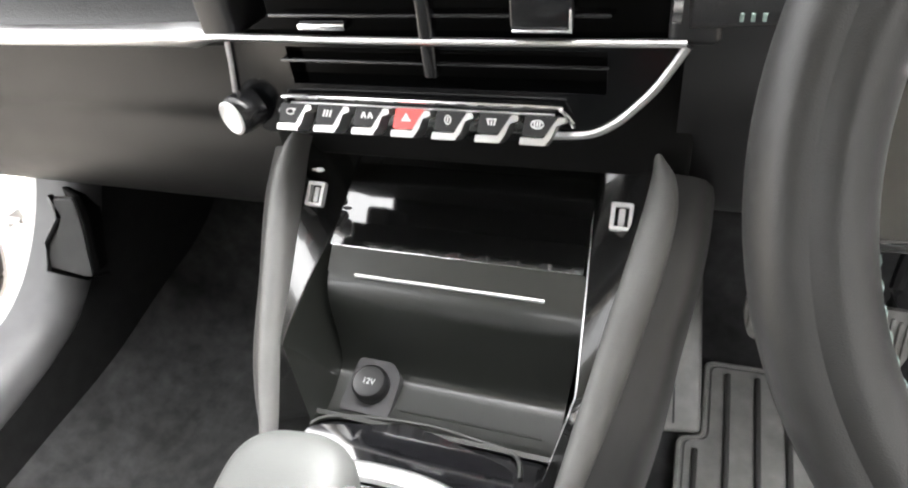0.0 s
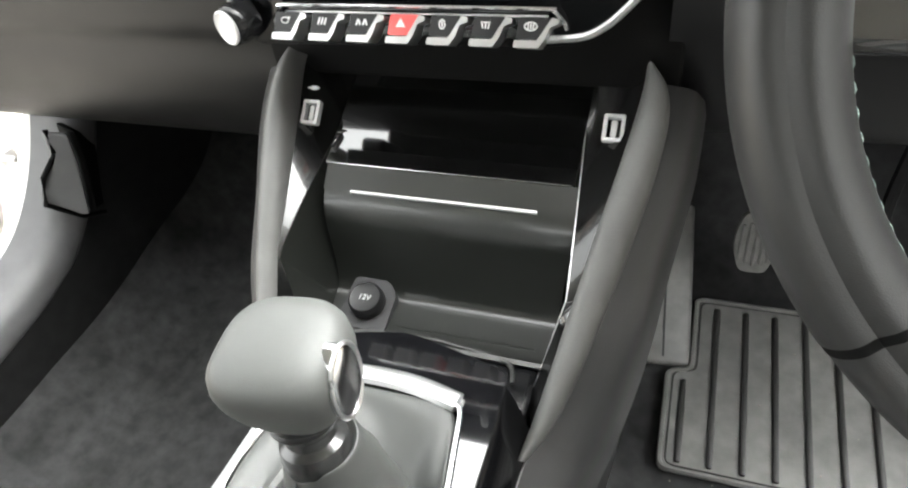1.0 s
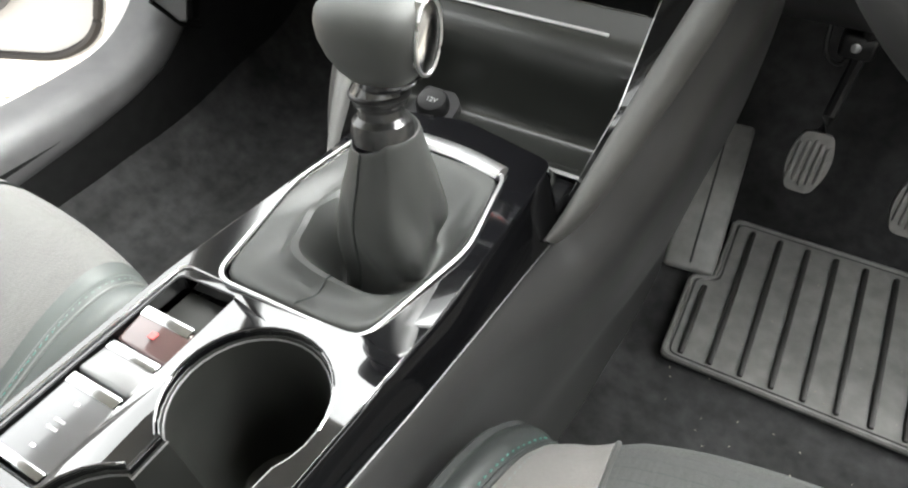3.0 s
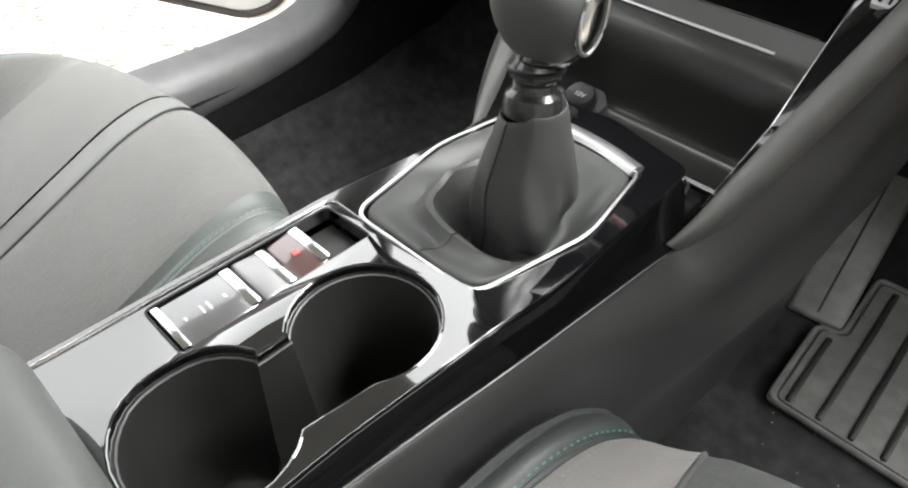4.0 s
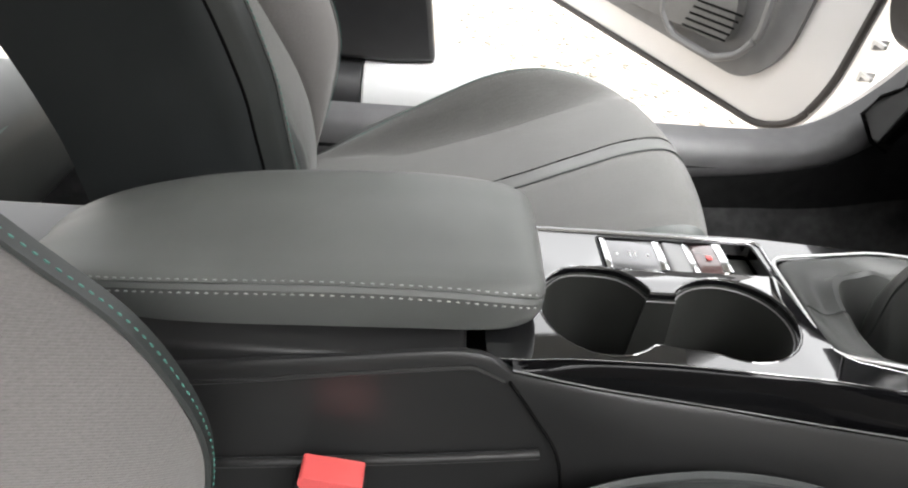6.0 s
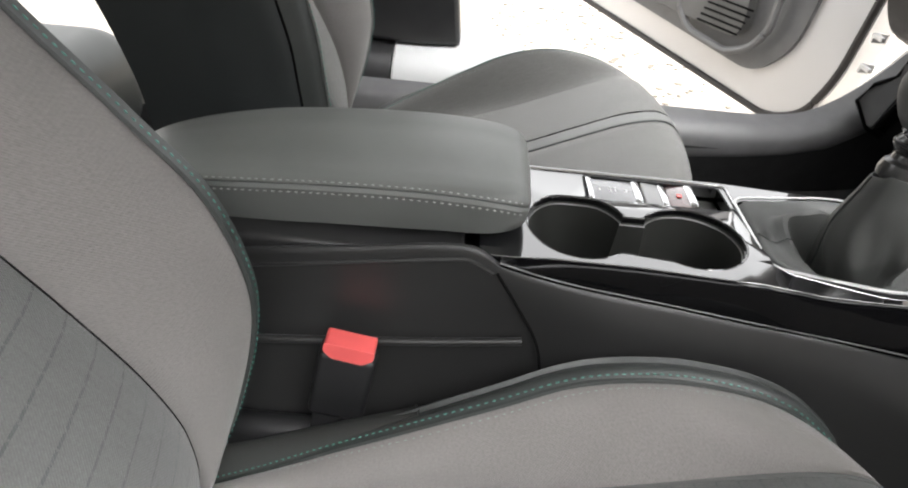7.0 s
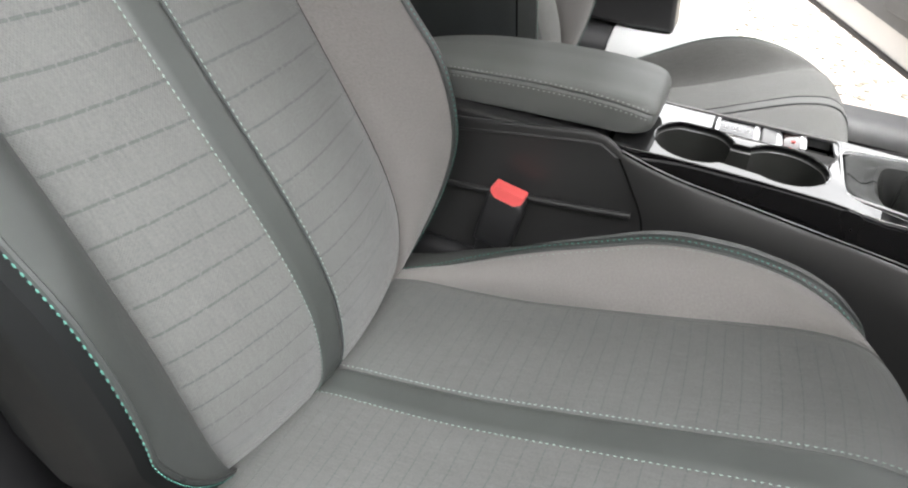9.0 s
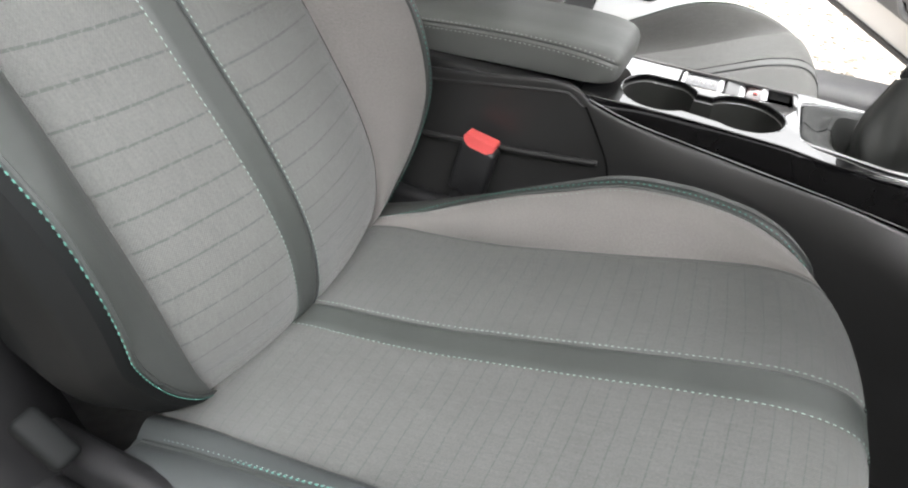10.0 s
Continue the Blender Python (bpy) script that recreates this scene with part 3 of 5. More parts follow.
def tuck(f):
    """Depth of the seam at the edge of a panel."""
    return 0.0022 * max(0, 1 - min(f, 1 - f) / 0.05) ** 2


def patch(fn, a, b, nu=10, pad=True, v0=0.0, v1=1.0, length=0.72):
    """A panel of a seat surface from u = a to b (each a number or a function of v), tucked in at its seams."""
    fa = a if callable(a) else (lambda v: a)
    fb = b if callable(b) else (lambda v: b)

    def f(s, t):
        v = v0 + (v1 - v0) * t
        u = fa(v) + (fb(v) - fa(v)) * s
        p, e = fn(u, v), 0.004
        nrm = (fn(u + e, v) - fn(u - e, v)).cross(fn(u, min(1, v + e)) - fn(u, max(0, v - e))).normalized()
        if nrm.y + nrm.z < 0:
            nrm = -nrm
        return p - nrm * tuck(s) * (1 if pad else 0)
    return sheet(f, nu, N, 0.0, (abs(fb(0.5) - fa(0.5)), length))


def seam_of(surface, s):
    """Where the insert meets the bolster, in metres from the middle."""
    if surface is cushion and s > 0 and INBOARD[0] == 1:
        return lambda v: 0.190 + 0.012 * v
    if surface is backrest and s < 0:
        return lambda v: -0.178 + 0.045 * max(0, min(1, (v - 0.2) / 0.4))
    return lambda v: 0.178 * s


def bolster_point(ridge, edge, s, q, v):
    a, b = edge(seam_of(edge, s)(v), v), ridge(s, v)
    p = a.lerp(b, q)
    d = (b - a)
    out = Vector((-s * abs(d.z + d.y), 0, abs(d.x))).normalized() if edge is cushion else Vector((-s * 0.5, 0.85, 0.3)).normalized()
    if edge is cushion and INBOARD[0] < 1:
        return p + out * (-0.10 * q * (1 - q) * (0.62 - q))
    return p + out * (0.012 * math.sin(math.pi * q) + (-0.0032 * max(0.0, 1 - q / 0.10) ** 2 if q < 0.5 else -tuck(q) * 0.6))


def bolster_side(ridge, edge, s):
    """The inner face of a bolster, from the seam of the insert to its piping."""
    return sheet(lambda q, v: bolster_point(ridge, edge, s, q, v), 12, N, 0.0, (0.08, 0.72))


def seat(name, label, group, plain=False):
    st = thing(name, SEAT, 0.2, 0.0, label, "car seat", group)
    # plain: the passenger trim's paler copies hold the daylight of its open door
    cloth = M_CLOTH_LIT if plain else M_INSERT
    base_cloth = M_CLOTH_LIT if plain else M_SQUAB
    what = "plain grey cloth panel paled for daylight" if plain else "grey pinstriped cloth panel"
    drift = lambda v: 0.022 - (0.056 if plain else 0.037) * v
    half = lambda v: 0.0185 + (0 if plain else 0.004 * v)
    sl, sr = (lambda v: drift(v) - half(v)), (lambda v: drift(v) + half(v))
    part("squab_panel", patch(cushion, -0.178, sl, pad=not plain), base_cloth, st, what)
    part("squab_panel", patch(cushion, sr, seam_of(cushion, 1), 12), base_cloth, st, what)
    part("squab_strip", patch(cushion, sl, sr, 8), M_STRIP_LIT if plain else M_STRIP, st, "leather strip paled for its highlight" if plain else "green-grey leather strip")
    lean = lambda v: 0.021 + 0.055 * max(0, v - 0.22)
    bl, br = (lambda v: lean(v) - 0.0175), (lambda v: lean(v) + 0.0175)
    part("back_panel", patch(backrest, seam_of(backrest, -1), bl), cloth, st, what)
    part("back_panel", patch(backrest, br, 0.178, 12), cloth, st, what)
    part("back_strip", patch(backrest, bl, br, 8), M_STRIP, st, "green-grey leather strip")
    for s in (-1, 1):
        if not plain:
            part("bolster_seam", tube([cushion(seam_of(cushion, s)(0.02 + 0.80 * i / 60) + s * 0.0005, 0.02 + 0.80 * i / 60) + Vector((0, 0, -0.0026)) for i in range(61)], 0.0022, 8), base_cloth, st, "sewn cloth seam")
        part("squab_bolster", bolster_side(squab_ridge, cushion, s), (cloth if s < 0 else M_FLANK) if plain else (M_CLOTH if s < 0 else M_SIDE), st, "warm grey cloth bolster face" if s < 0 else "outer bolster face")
        part("back_bolster", bolster_side(back_ridge, backrest, s), M_CLOTH if s < 0 else M_LEATHER_D if plain else M_STRIP, st, "warm grey cloth bolster face" if s < 0 else "dark leather bolster face")

        def squab_out(q, v, s=s):
            r = squab_ridge(s, v)
            low = 0.10
            full = max(0.0, min(1.0, (v - 0.2) / 0.2)) * max(0.0, min(1.0, (0.98 - v) / 0.15))
            pts = [(0, 0), (0.014, -0.004), (0.028, -0.022), (0.036, -0.055), (0.036, low - r.z)] if s > 0 or plain else [(0, -0.001), (0.011, 0.0032 * full), (0.022, -0.003 - 0.010 * (1 - full)), (0.031, -0.024), (0.034, low - r.z)]
            o, h = catmull(pts, 25)[round(q * 24)]
            return Vector((r.x + s * o, r.y + min(o, 0.02) * 0.5 * v * v, max(low, r.z + h)))
        part("squab_side", sheet(squab_out, 24, N, 0.0), (M_FLANK if s > 0 else M_STRIP) if plain else M_LEATHER_D, st, "dark leather side of the squab")

        def back_out(q, v, s=s):
            r = back_ridge(s, v)
            pts = [(0, 0), (0.012, -0.008), (0.026, -0.034), (0.030, -0.10), (0.012, -0.205)] if plain else [(0, 0), (0.013, 0.0), (0.026, -0.018), (0.032, -0.065), (0.012, -0.15)]
            k = q * 4
            i = min(int(k), 3)
            o, h = [a + (b - a) * (k - i) for a, b in zip(pts[i], pts[i + 1])]
            return Vector((r.x + s * o, r.y + h, r.z + h * 0.35))
        # driver's outer band and sides take the leather copy with shade in its colour
        part("back_band", sheet(lambda q, v, f=back_out: f(q * 0.4, v), 8, N, 0.0), M_STRIP if plain else (M_SHADE_BLACK if s > 0 else M_LEATHER_D), st, "leather band behind the piping")
        part("back_side", sheet(lambda q, v, f=back_out: f(0.4 + q * 0.6, v), 12, N, 0.0), M_SIDE if plain else M_SHADE_BLACK, st, "black leather side of the backrest")
        if plain:
            part("side_seam", tube([back_out(0.4, 0.03 + 0.92 * i / 50) for i in range(51)], 0.0015, 6), M_DEEP, st)
        for ridge, nm in ((squab_ridge, "squab_piping"), (back_ridge, "back_piping")):
            part(nm, tube([ridge(s, 0.02 + 0.93 * i / 60) for i in range(61)], 0.0018 if plain else 0.0026, 6), M_LEATHER if plain else M_LEATHER_D, st, "leather piping")
        part("squab_stitching", stitches(lambda f, s=s: squab_ridge(s, 0.03 + 0.85 * f) + (Vector((-s * 0.0035, 0, 0.0008)) if s > 0 or plain else Vector((s * 0.0045, 0, 0.0030))), (-s * 0.8, 0, 1) if s > 0 or plain else (0.2, 0, 1), 0.0036, 0.0024, 0.0008), M_TEAL, st, "teal stitching")
        part("squab_stitching", stitches(lambda f, s=s: bolster_point(squab_ridge, cushion, s, 0.90, 0.05 + 0.83 * f), (-s * 0.8, 0, 1), 0.0026, 0.0034, 0.0004), M_STITCH, st, "pale stitching")
        part("back_stitching", stitches(lambda f, s=s: back_ridge(s, 0.05 + 0.9 * f) + Vector((s * 0.0035, 0.0022, 0)), (s * 0.5, 1, 0.5), 0.0034, 0.0020, 0.0007), M_TEAL, st, "teal stitching")
    for k, (e, fn, d) in enumerate(((sl, cushion, -1), (sr, cushion, 1), (bl, backrest, -1), (br, backrest, 1))):
        up = (0, 0.2, 1) if fn is cushion else (0, 1, 0.4)
        if plain and fn is cushion:
            if d > 0:
                part("strip_seam", tube([fn(e(0.03 + 0.93 * i / 60), 0.03 + 0.93 * i / 60) for i in range(61)], 0.0012, 6), M_LEATHER_D, st, "dark seam")
            continue
        part("strip_stitching", stitches(lambda f, e=e, fn=fn, d=d: fn(e(0.06 + 0.86 * f) + d * 0.0022, 0.06 + 0.86 * f), up, 0.0034, 0.0020, 0.00055), M_STITCH, st, "pale stitching")
    if not plain:
        part("strip_seam", tube([backrest(bl(0.06 + 0.88 * i / 60), 0.06 + 0.88 * i / 60) for i in range(61)], 0.0012, 6), M_SIDE, st, "dark seam")
    # back shell and pan

    def rear(q, v):
        a, b = back_ridge(-1, v), back_ridge(1, v)
        p = a.lerp(b, q)
        return Vector((p.x, p.y - 0.15 - 0.03 * math.sin(math.pi * q), p.z - 0.05))
    part("back_shell", sheet(rear, 14, N, 0.0), M_LEATHER_D, st, "dark leather back of the seat")
    part("seat_pan", rbox(SEAT, 0.2, 0.13, 0.46, 0.56, 0.10, 0.02), M_BLACK, st, "black plastic seat pan")
    for s in (-1, 1):
        part("valance", rbox(SEAT + s * 0.262, 0.10, 0.17, 0.03, 0.52, 0.13, 0.014), M_BLACK, st, "black plastic seat valance")
        part("seat_rail", rbox(SEAT + s * 0.2, 0.2, 0.045, 0.035, 0.6, 0.09, 0.006), M_BLACK, st, "black steel seat rail")
    part("recline_lever", rbox(0, 0, 0, 0.026, 0.058, 0.026, 0.007, 3, Matrix.Translation((SEAT + 0.287, -0.10, 0.275)) @ Matrix.Rotation(radians(-40), 4, "X")), M_SHADE_BLACK, st, "black plastic lever")
    # leather gussets behind the bolsters of the squab
    for s in (-1, 1):
        def gusset(q, v, s=s):
            r = squab_ridge(s, 0.02 + 0.26 * v)
            pts = catmull([(r.x, r.y, r.z - 0.001), (r.x + s * 0.018, r.y, r.z + 0.010 - 0.014 * v), (r.x + s * 0.042, r.y - 0.004, r.z + 0.006 - 0.03 * v), (r.x + s * 0.056, r.y - 0.004, r.z - 0.04)], 10)
            return Vector(pts[round(q * 9)])
        part("gusset", sheet(gusset, 9, 12, 0.004), M_GAITER if s < 0 else M_SIDE, st, "dark leather gusset")
        edge_line = [gusset(i / 9, 1.0) + Vector((0, 0.001, 0.001)) for i in range(8)]
        part("gusset_seam", tube(edge_line, 0.0012, 6), M_LEATHER_D, st)
    return st


def rear_bench():
    b = thing("rear_bench", 0, -0.9, 0.0, "grey cloth rear bench seat behind the front seats", "bench seat")
    part("bench_squab", rbox(0, -0.755, 0.238, 1.25, 0.58, 0.2, 0.07, 6), M_LEATHER, b)
    part("bench_piping", tube(catmull([(-0.618, -0.80, 0.311), (-0.60, -0.62, 0.321), (-0.56, -0.50, 0.311), (-0.40, -0.475, 0.301), (0.0, -0.472, 0.301), (0.4, -0.475, 0.301)], 40), 0.0022, 6), M_STITCH, b, "pale piping")
    part("bench_back", rbox(0, 0, 0, 1.22, 0.16, 0.50, 0.06, 5, Matrix.Translation((0, -1.16, 0.50)) @ Matrix.Rotation(radians(18), 4, "X")), M_LEATHER, b)


# ---- centre console ----
def console():
    c = thing("centre_console", 0, 0.3, 0.0, "black centre console with piano black trim and grained plastic sides", "console")
    def slim(s, y):
        """How far the passenger side draws in beside the gaiter."""
        f = max(0.0, min(1.0, (y - 0.40) / 0.12)) * max(0.0, min(1.0, (0.68 - y) / 0.05))
        return 0.0105 * f * f * (3 - 2 * f) if s < 0 else 0.0

    # side walls: upper edge follows the trim, foot spreads to the floor
    edge = [(-0.35, 0.372), (-0.1, 0.397), (0.05, 0.417), (0.15, 0.430), (0.188, 0.412), (0.24, 0.399), (0.36, 0.378), (0.48, 0.362), (0.60, 0.348), (0.648, 0.372), (0.70, 0.430), (0.755, 0.478), (0.81, 0.525), (0.85, 0.556)]
    outx = [0.090, 0.090, 0.090, 0.090, 0.091, 0.0915, 0.093, 0.097, 0.104, 0.124, 0.143, 0.154, 0.166, 0.168]
    left = catmull([(a, b, x) for (a, b), x in zip(edge, outx)], 71)
    # the driver's side flares towards the dashboard
    edge[5:9] = [(0.24, 0.3975), (0.36, 0.386), (0.48, 0.3765), (0.60, 0.360)]
    outx[4:9] = [0.0905, 0.0872, 0.0935, 0.1028, 0.1075]
    right = catmull([(a, b, x) for (a, b), x in zip(edge, outx)], 71)
    for s in (-1, 1):
        def wall(u, v, s=s):
            y, z, x = (left if s < 0 else right)[round(v * 70)]
            fwd = max(0, y - 0.46)
            k = max(0, fwd - 0.14)
            pts = [(x - 0.006, z - 0.001, y), (x + 0.004, z - 0.004, y), (x + 0.014 + 0.22 * min(fwd, 0.12), z - 0.046, y + fwd * 0.10),
                   (x + 0.028 + 0.17 * min(fwd, 0.12) - 0.05 * k, z * 0.55, y + fwd * 0.5), (x + 0.045 - 0.16 * k, 0.12, y + fwd * 0.9), (x + 0.055 - 0.20 * k, -0.01, y + fwd * 1.1)]
            if y < 0.2:
                pts = [(x - 0.006, z - 0.001, y), (x + 0.002, z - 0.004, y), (x + 0.003, z - 0.05, y), (x + 0.012, z * 0.55, y), (x + 0.03, 0.12, y), (x + 0.04, -0.01, y)]
            elif y < 0.62:
                # a shoulder that catches the light over a steep, shaded flank
                f = max(0.0, min(1.0, (y - 0.2) / 0.08))
                g = max(0.0, min(1.0, (y - 0.48) / 0.14))
                q2 = [(x - 0.006, z - 0.001, y), (x + 0.002, z - 0.004, y), (x + 0.003, z - 0.05, y), (x + 0.012, z * 0.55, y), (x + 0.03, 0.12, y), (x + 0.04, -0.01, y)]
                q3 = [(x - 0.006, z - 0.001, y), (x + 0.004, z - 0.004, y), (x + 0.015, z - 0.045, y), (x + 0.016, z * 0.62, y), (x + 0.014, 0.12, y), (x + 0.012, -0.01, y)]
                pts = [tuple(g * a + (1 - g) * (f * c + (1 - f) * b) for a, b, c in zip(p, q, r)) for p, q, r in zip(pts, q2, q3)]
            p = catmull(pts, 25)[round(u * 24)]
            return (s * p[0] + slim(s, y), p[2], p[1])
        part("side_wall", sheet(wall, 24, 70, 0.003), M_TUNNEL, c, "black grained side of the tunnel")
        # pressed ledge under the armrest
        ledge = catmull([(0.0925 * s, -0.2, 0.369), (0.0925 * s, -0.03, 0.391), (0.0925 * s, 0.06, 0.4055), (0.0925 * s, 0.145, 0.4185), (0.0925 * s, 0.160, 0.4170), (0.0925 * s, 0.178, 0.4065)], 30)
        part("ledge", tube(ledge, 0.0022, 6), M_TUNNEL, c)
        rib = catmull([(0.1045 * s, -0.1, 0.306), (0.1035 * s, 0.1, 0.325), (0.1025 * s, 0.212, 0.339)], 12)
        part("rib", tube(rib, 0.0040, 10), M_TUNNEL, c)
        seam = catmull([(0.0945 * s, 0.182, 0.408), (0.0965 * s, 0.205, 0.372), (0.1015 * s, 0.228, 0.330), (0.112 * s, 0.24, 0.26)], 14)
        part("panel_joint", tube(seam, 0.0014, 5), M_DEEP, c)
        # soft wing that rises to the dashboard and ends in a rounded tip; its inner edge, height and width
        rim = catmull([(0.612, 0.368, 0.105, 0.008), (0.632, 0.386, 0.1105, 0.015), (0.664, 0.417, 0.118, 0.020), (0.703, 0.452, 0.126, 0.024), (0.742, 0.485, 0.134, 0.026),
                       (0.78, 0.516, 0.142, 0.026), (0.812, 0.543, 0.148, 0.023), (0.832, 0.561, 0.150, 0.016), (0.842, 0.571, 0.149, 0.006)], 49)

        def wing(u, v, s=s):
            y, z, x, w = rim[round(v * 48)]
            pts = [(x - 0.001, y + 0.016, z - 0.012), (x, y, z), (x + w * 0.30, y - 0.0045, z + 0.005), (x + w * 0.72, y - 0.003, z + 0.003), (x + w, y + 0.006, z - 0.005), (x + w + 0.002, y + 0.030, z - 0.024)]
            p = catmull(pts, 16)[round(u * 15)]
            return (s * p[0] + (0.010 if s > 0 else 0.002) * v, p[1], p[2])
        part("wing", sheet(wing, 15, 48, 0.002), M_WING, c, "grey grained wing rising to the dashboard")
    # piano black top with its openings
    def lift(x, y):
        """The plate stands a little higher round the cups than beside the switches."""
        f = max(0.0, min(1.0, (x + 0.040) / 0.018))
        g = max(0.0, min(1.0, (0.475 - y) / 0.07))
        return 0.006 * f * f * (3 - 2 * f) * g * g * (3 - 2 * g)

    cups = []  # x, y and the centre of the well that each point belongs to
    for cx, cy, rx, ry, t0, t1 in ((0.022, 0.2575, 0.052, 0.049, 48, 334), (0.0265, 0.3625, 0.047, 0.0485, 214, 482)):
        for k in range(25):
            t = radians(t0 + (t1 - t0) * k / 24)
            cups.append((cx + rx * math.sin(t), cy + ry * math.cos(t), cx, cy))
        cups.append((0.0025, 0.3005, 0.022, 0.2575) if cx < 0.025 else (0.0625, 0.305, 0.0265, 0.3625))
        if cx < 0.025:
            cups.append((0.0025, 0.323, 0.0265, 0.3625))
    boot = rounded([(-0.0575, 0.4265), (0.0575, 0.4285), (0.0775, 0.53), (0.0625, 0.6195), (-0.0625, 0.6195), (-0.0755, 0.53)], 0.015)
    sw = rounded([(-0.080, 0.2715), (-0.033, 0.2715), (-0.033, 0.419), (-0.080, 0.416)], 0.005)
    outl = rounded([(-0.092, 0.165), (0.083, 0.165), (0.0825, 0.195), (0.0795, 0.225), (0.0800, 0.30), (0.0835, 0.35), (0.0872, 0.40), (0.0895, 0.45), (0.0905, 0.51), (0.0915, 0.60), (0.090, 0.655), (0.0, 0.675), (-0.085, 0.655), (-0.0785, 0.60), (-0.0825, 0.52), (-0.092, 0.42)], 0.012)
    top = Matrix.Translation((0, 0, 0.413))
    trim = plate(outl, ([p[:2] for p in cups], boot, sw), 0.012, top)
    for v in trim.verts:
        v.co.z += lift(v.co.x, v.co.y)
    part("top_trim", trim, M_GLOSS, c, "piano black trim plate", bevel=0.003, segs=3)
    # bright line and bevelled gloss skirt down to the walls
    low_left = catmull([(0.183, 0.4095, 0.0905), (0.21, 0.4055, 0.091), (0.26, 0.394, 0.0917), (0.36, 0.378, 0.093), (0.48, 0.362, 0.0965), (0.57, 0.353, 0.1005), (0.64, 0.349, 0.104)], 61)
    low_right = catmull([(0.183, 0.4165, 0.0915), (0.20, 0.4110, 0.0900), (0.225, 0.4030, 0.0880), (0.26, 0.3965, 0.0882), (0.31, 0.3920, 0.0910), (0.36, 0.3875, 0.0945), (0.42, 0.3830, 0.0998), (0.50, 0.3755, 0.1045), (0.57, 0.366, 0.1070), (0.64, 0.354, 0.109)], 61)
    brim = catmull([(0.183, 0.0835), (0.20, 0.0818), (0.225, 0.0800), (0.30, 0.0805), (0.35, 0.0840), (0.40, 0.0877), (0.45, 0.0900), (0.51, 0.0910), (0.64, 0.0915)], 121)
    for s in (-1, 1):
        low = low_left if s < 0 else low_right

        def skirt(u, v, s=s, low=low):
            y, zl, xl = low[round(v * 60)]
            xt = 0.0855 + 0.005 * v if s < 0 else min(brim, key=lambda b: abs(b[0] - y))[1]
            zt = max(0.4115 + lift(s * xt, y), zl + 0.003)
            pts = [(xt - 0.003, zt), (xt + 0.0015, zt - 0.001), (xt * 0.55 + xl * 0.45 + 0.0022, zt * 0.55 + zl * 0.45 + 0.001), (xl + 0.0008, zl + 0.001), (xl - 0.001, zl - 0.004)]
            p = catmull(pts, 17)[round(u * 16)]
            return (s * p[0] + slim(s, y), y, p[1])
        part("gloss_skirt", sheet(skirt, 16, 60, 0.0), M_SKIRT, c, "piano black edge")
        line = [(s * (x + 0.001) + slim(s, y), y, z + 0.0015) for y, z, x in low]
        part("bright_line", tube(line, 0.0006, 6), M_GREY, c, "thin chrome line")
    # cup wells
    def lobe(k, h):
        """The outline of both wells, drawn in by k, h under the plate."""
        out = []
        for x, y, px, py in cups:
            d = Vector((x - px, y - py))
            f = (d.length - k) / d.length
            out.append((px + d.x * f, py + d.y * f, 0.413 + lift(x, y) - h))
        return out
    foot = [(0.024 + (x - 0.024) * f, 0.31 + (y - 0.31) * f, 0.284) for f in (0.5, 0.02) for x, y, z in lobe(0.014, 0)]
    part("cup_holder", loft([lobe(-0.0008, 0.003), lobe(0.001, 0.011), lobe(0.003, 0.038), lobe(0.0075, 0.112), lobe(0.0135, 0.128), foot[:len(cups)], foot[len(cups):]], True, False), M_CUP, c, "dark rubber double cup well")
    part("cup_rim", tube(lobe(0.0012, 0.0090), 0.0008, 6, closed=True), M_GREY, c, "thin bright rim")
    part("cup_lip", tube(lobe(-0.0008, 0.0008), 0.0012, 8, closed=True), M_GLOSS, c, "rounded piano black lip round the cup wells")
    # sloped ramp at the neck of the two wells
    ramp = [[(0.0665, 0.285, 0.4165), (0.0725, 0.335, 0.4165)], [(0.0590, 0.298, 0.4135), (0.0655, 0.328, 0.4120)], [(0.0560, 0.302, 0.4060), (0.0600, 0.322, 0.4040)]]
    part("neck_ramp", sheet(lambda u, v: tuple(a * (1 - v) + b * v for a, b in zip(*ramp[round(u * 2)])), 2, 6, 0.002), M_GLOSS, c, "sloping gloss ramp between the wells")
    # switch well
    part("switch_floor", rbox(-0.0565, 0.34, 0.392, 0.046, 0.156, 0.006, 0.002), M_CUP, c)
    part("storage_slot", rbox(-0.0565, 0.402, 0.3965, 0.040, 0.028, 0.004, 0.001), M_CUP, c)
    for y, ln, tilt, skin in ((0.372, 0.026, 8, M_DARKRED), (0.343, 0.024, -6, M_GREY), (0.303, 0.05, 0, M_SWITCH)):
        m = Matrix.Translation((-0.0565, y, 0.404)) @ Matrix.Rotation(radians(tilt), 4, "X")
        part("rocker_switch", rbox(0, 0, 0, 0.0445, ln, 0.017, 0.003, 3, m), skin, c, {M_DARKRED: "dark red parking brake switch", M_GREY: "silver rocker switch"}.get(skin, "black rocker switch silvered for reflected sky"))
        part("switch_bar", rbox(0, 0, 0, 0.041, 0.008, 0.004, 0.0015, 2, m @ Matrix.Translation((0, ln / 2 - 0.002, 0.0080))), M_CHROME, c, "chrome switch bar")
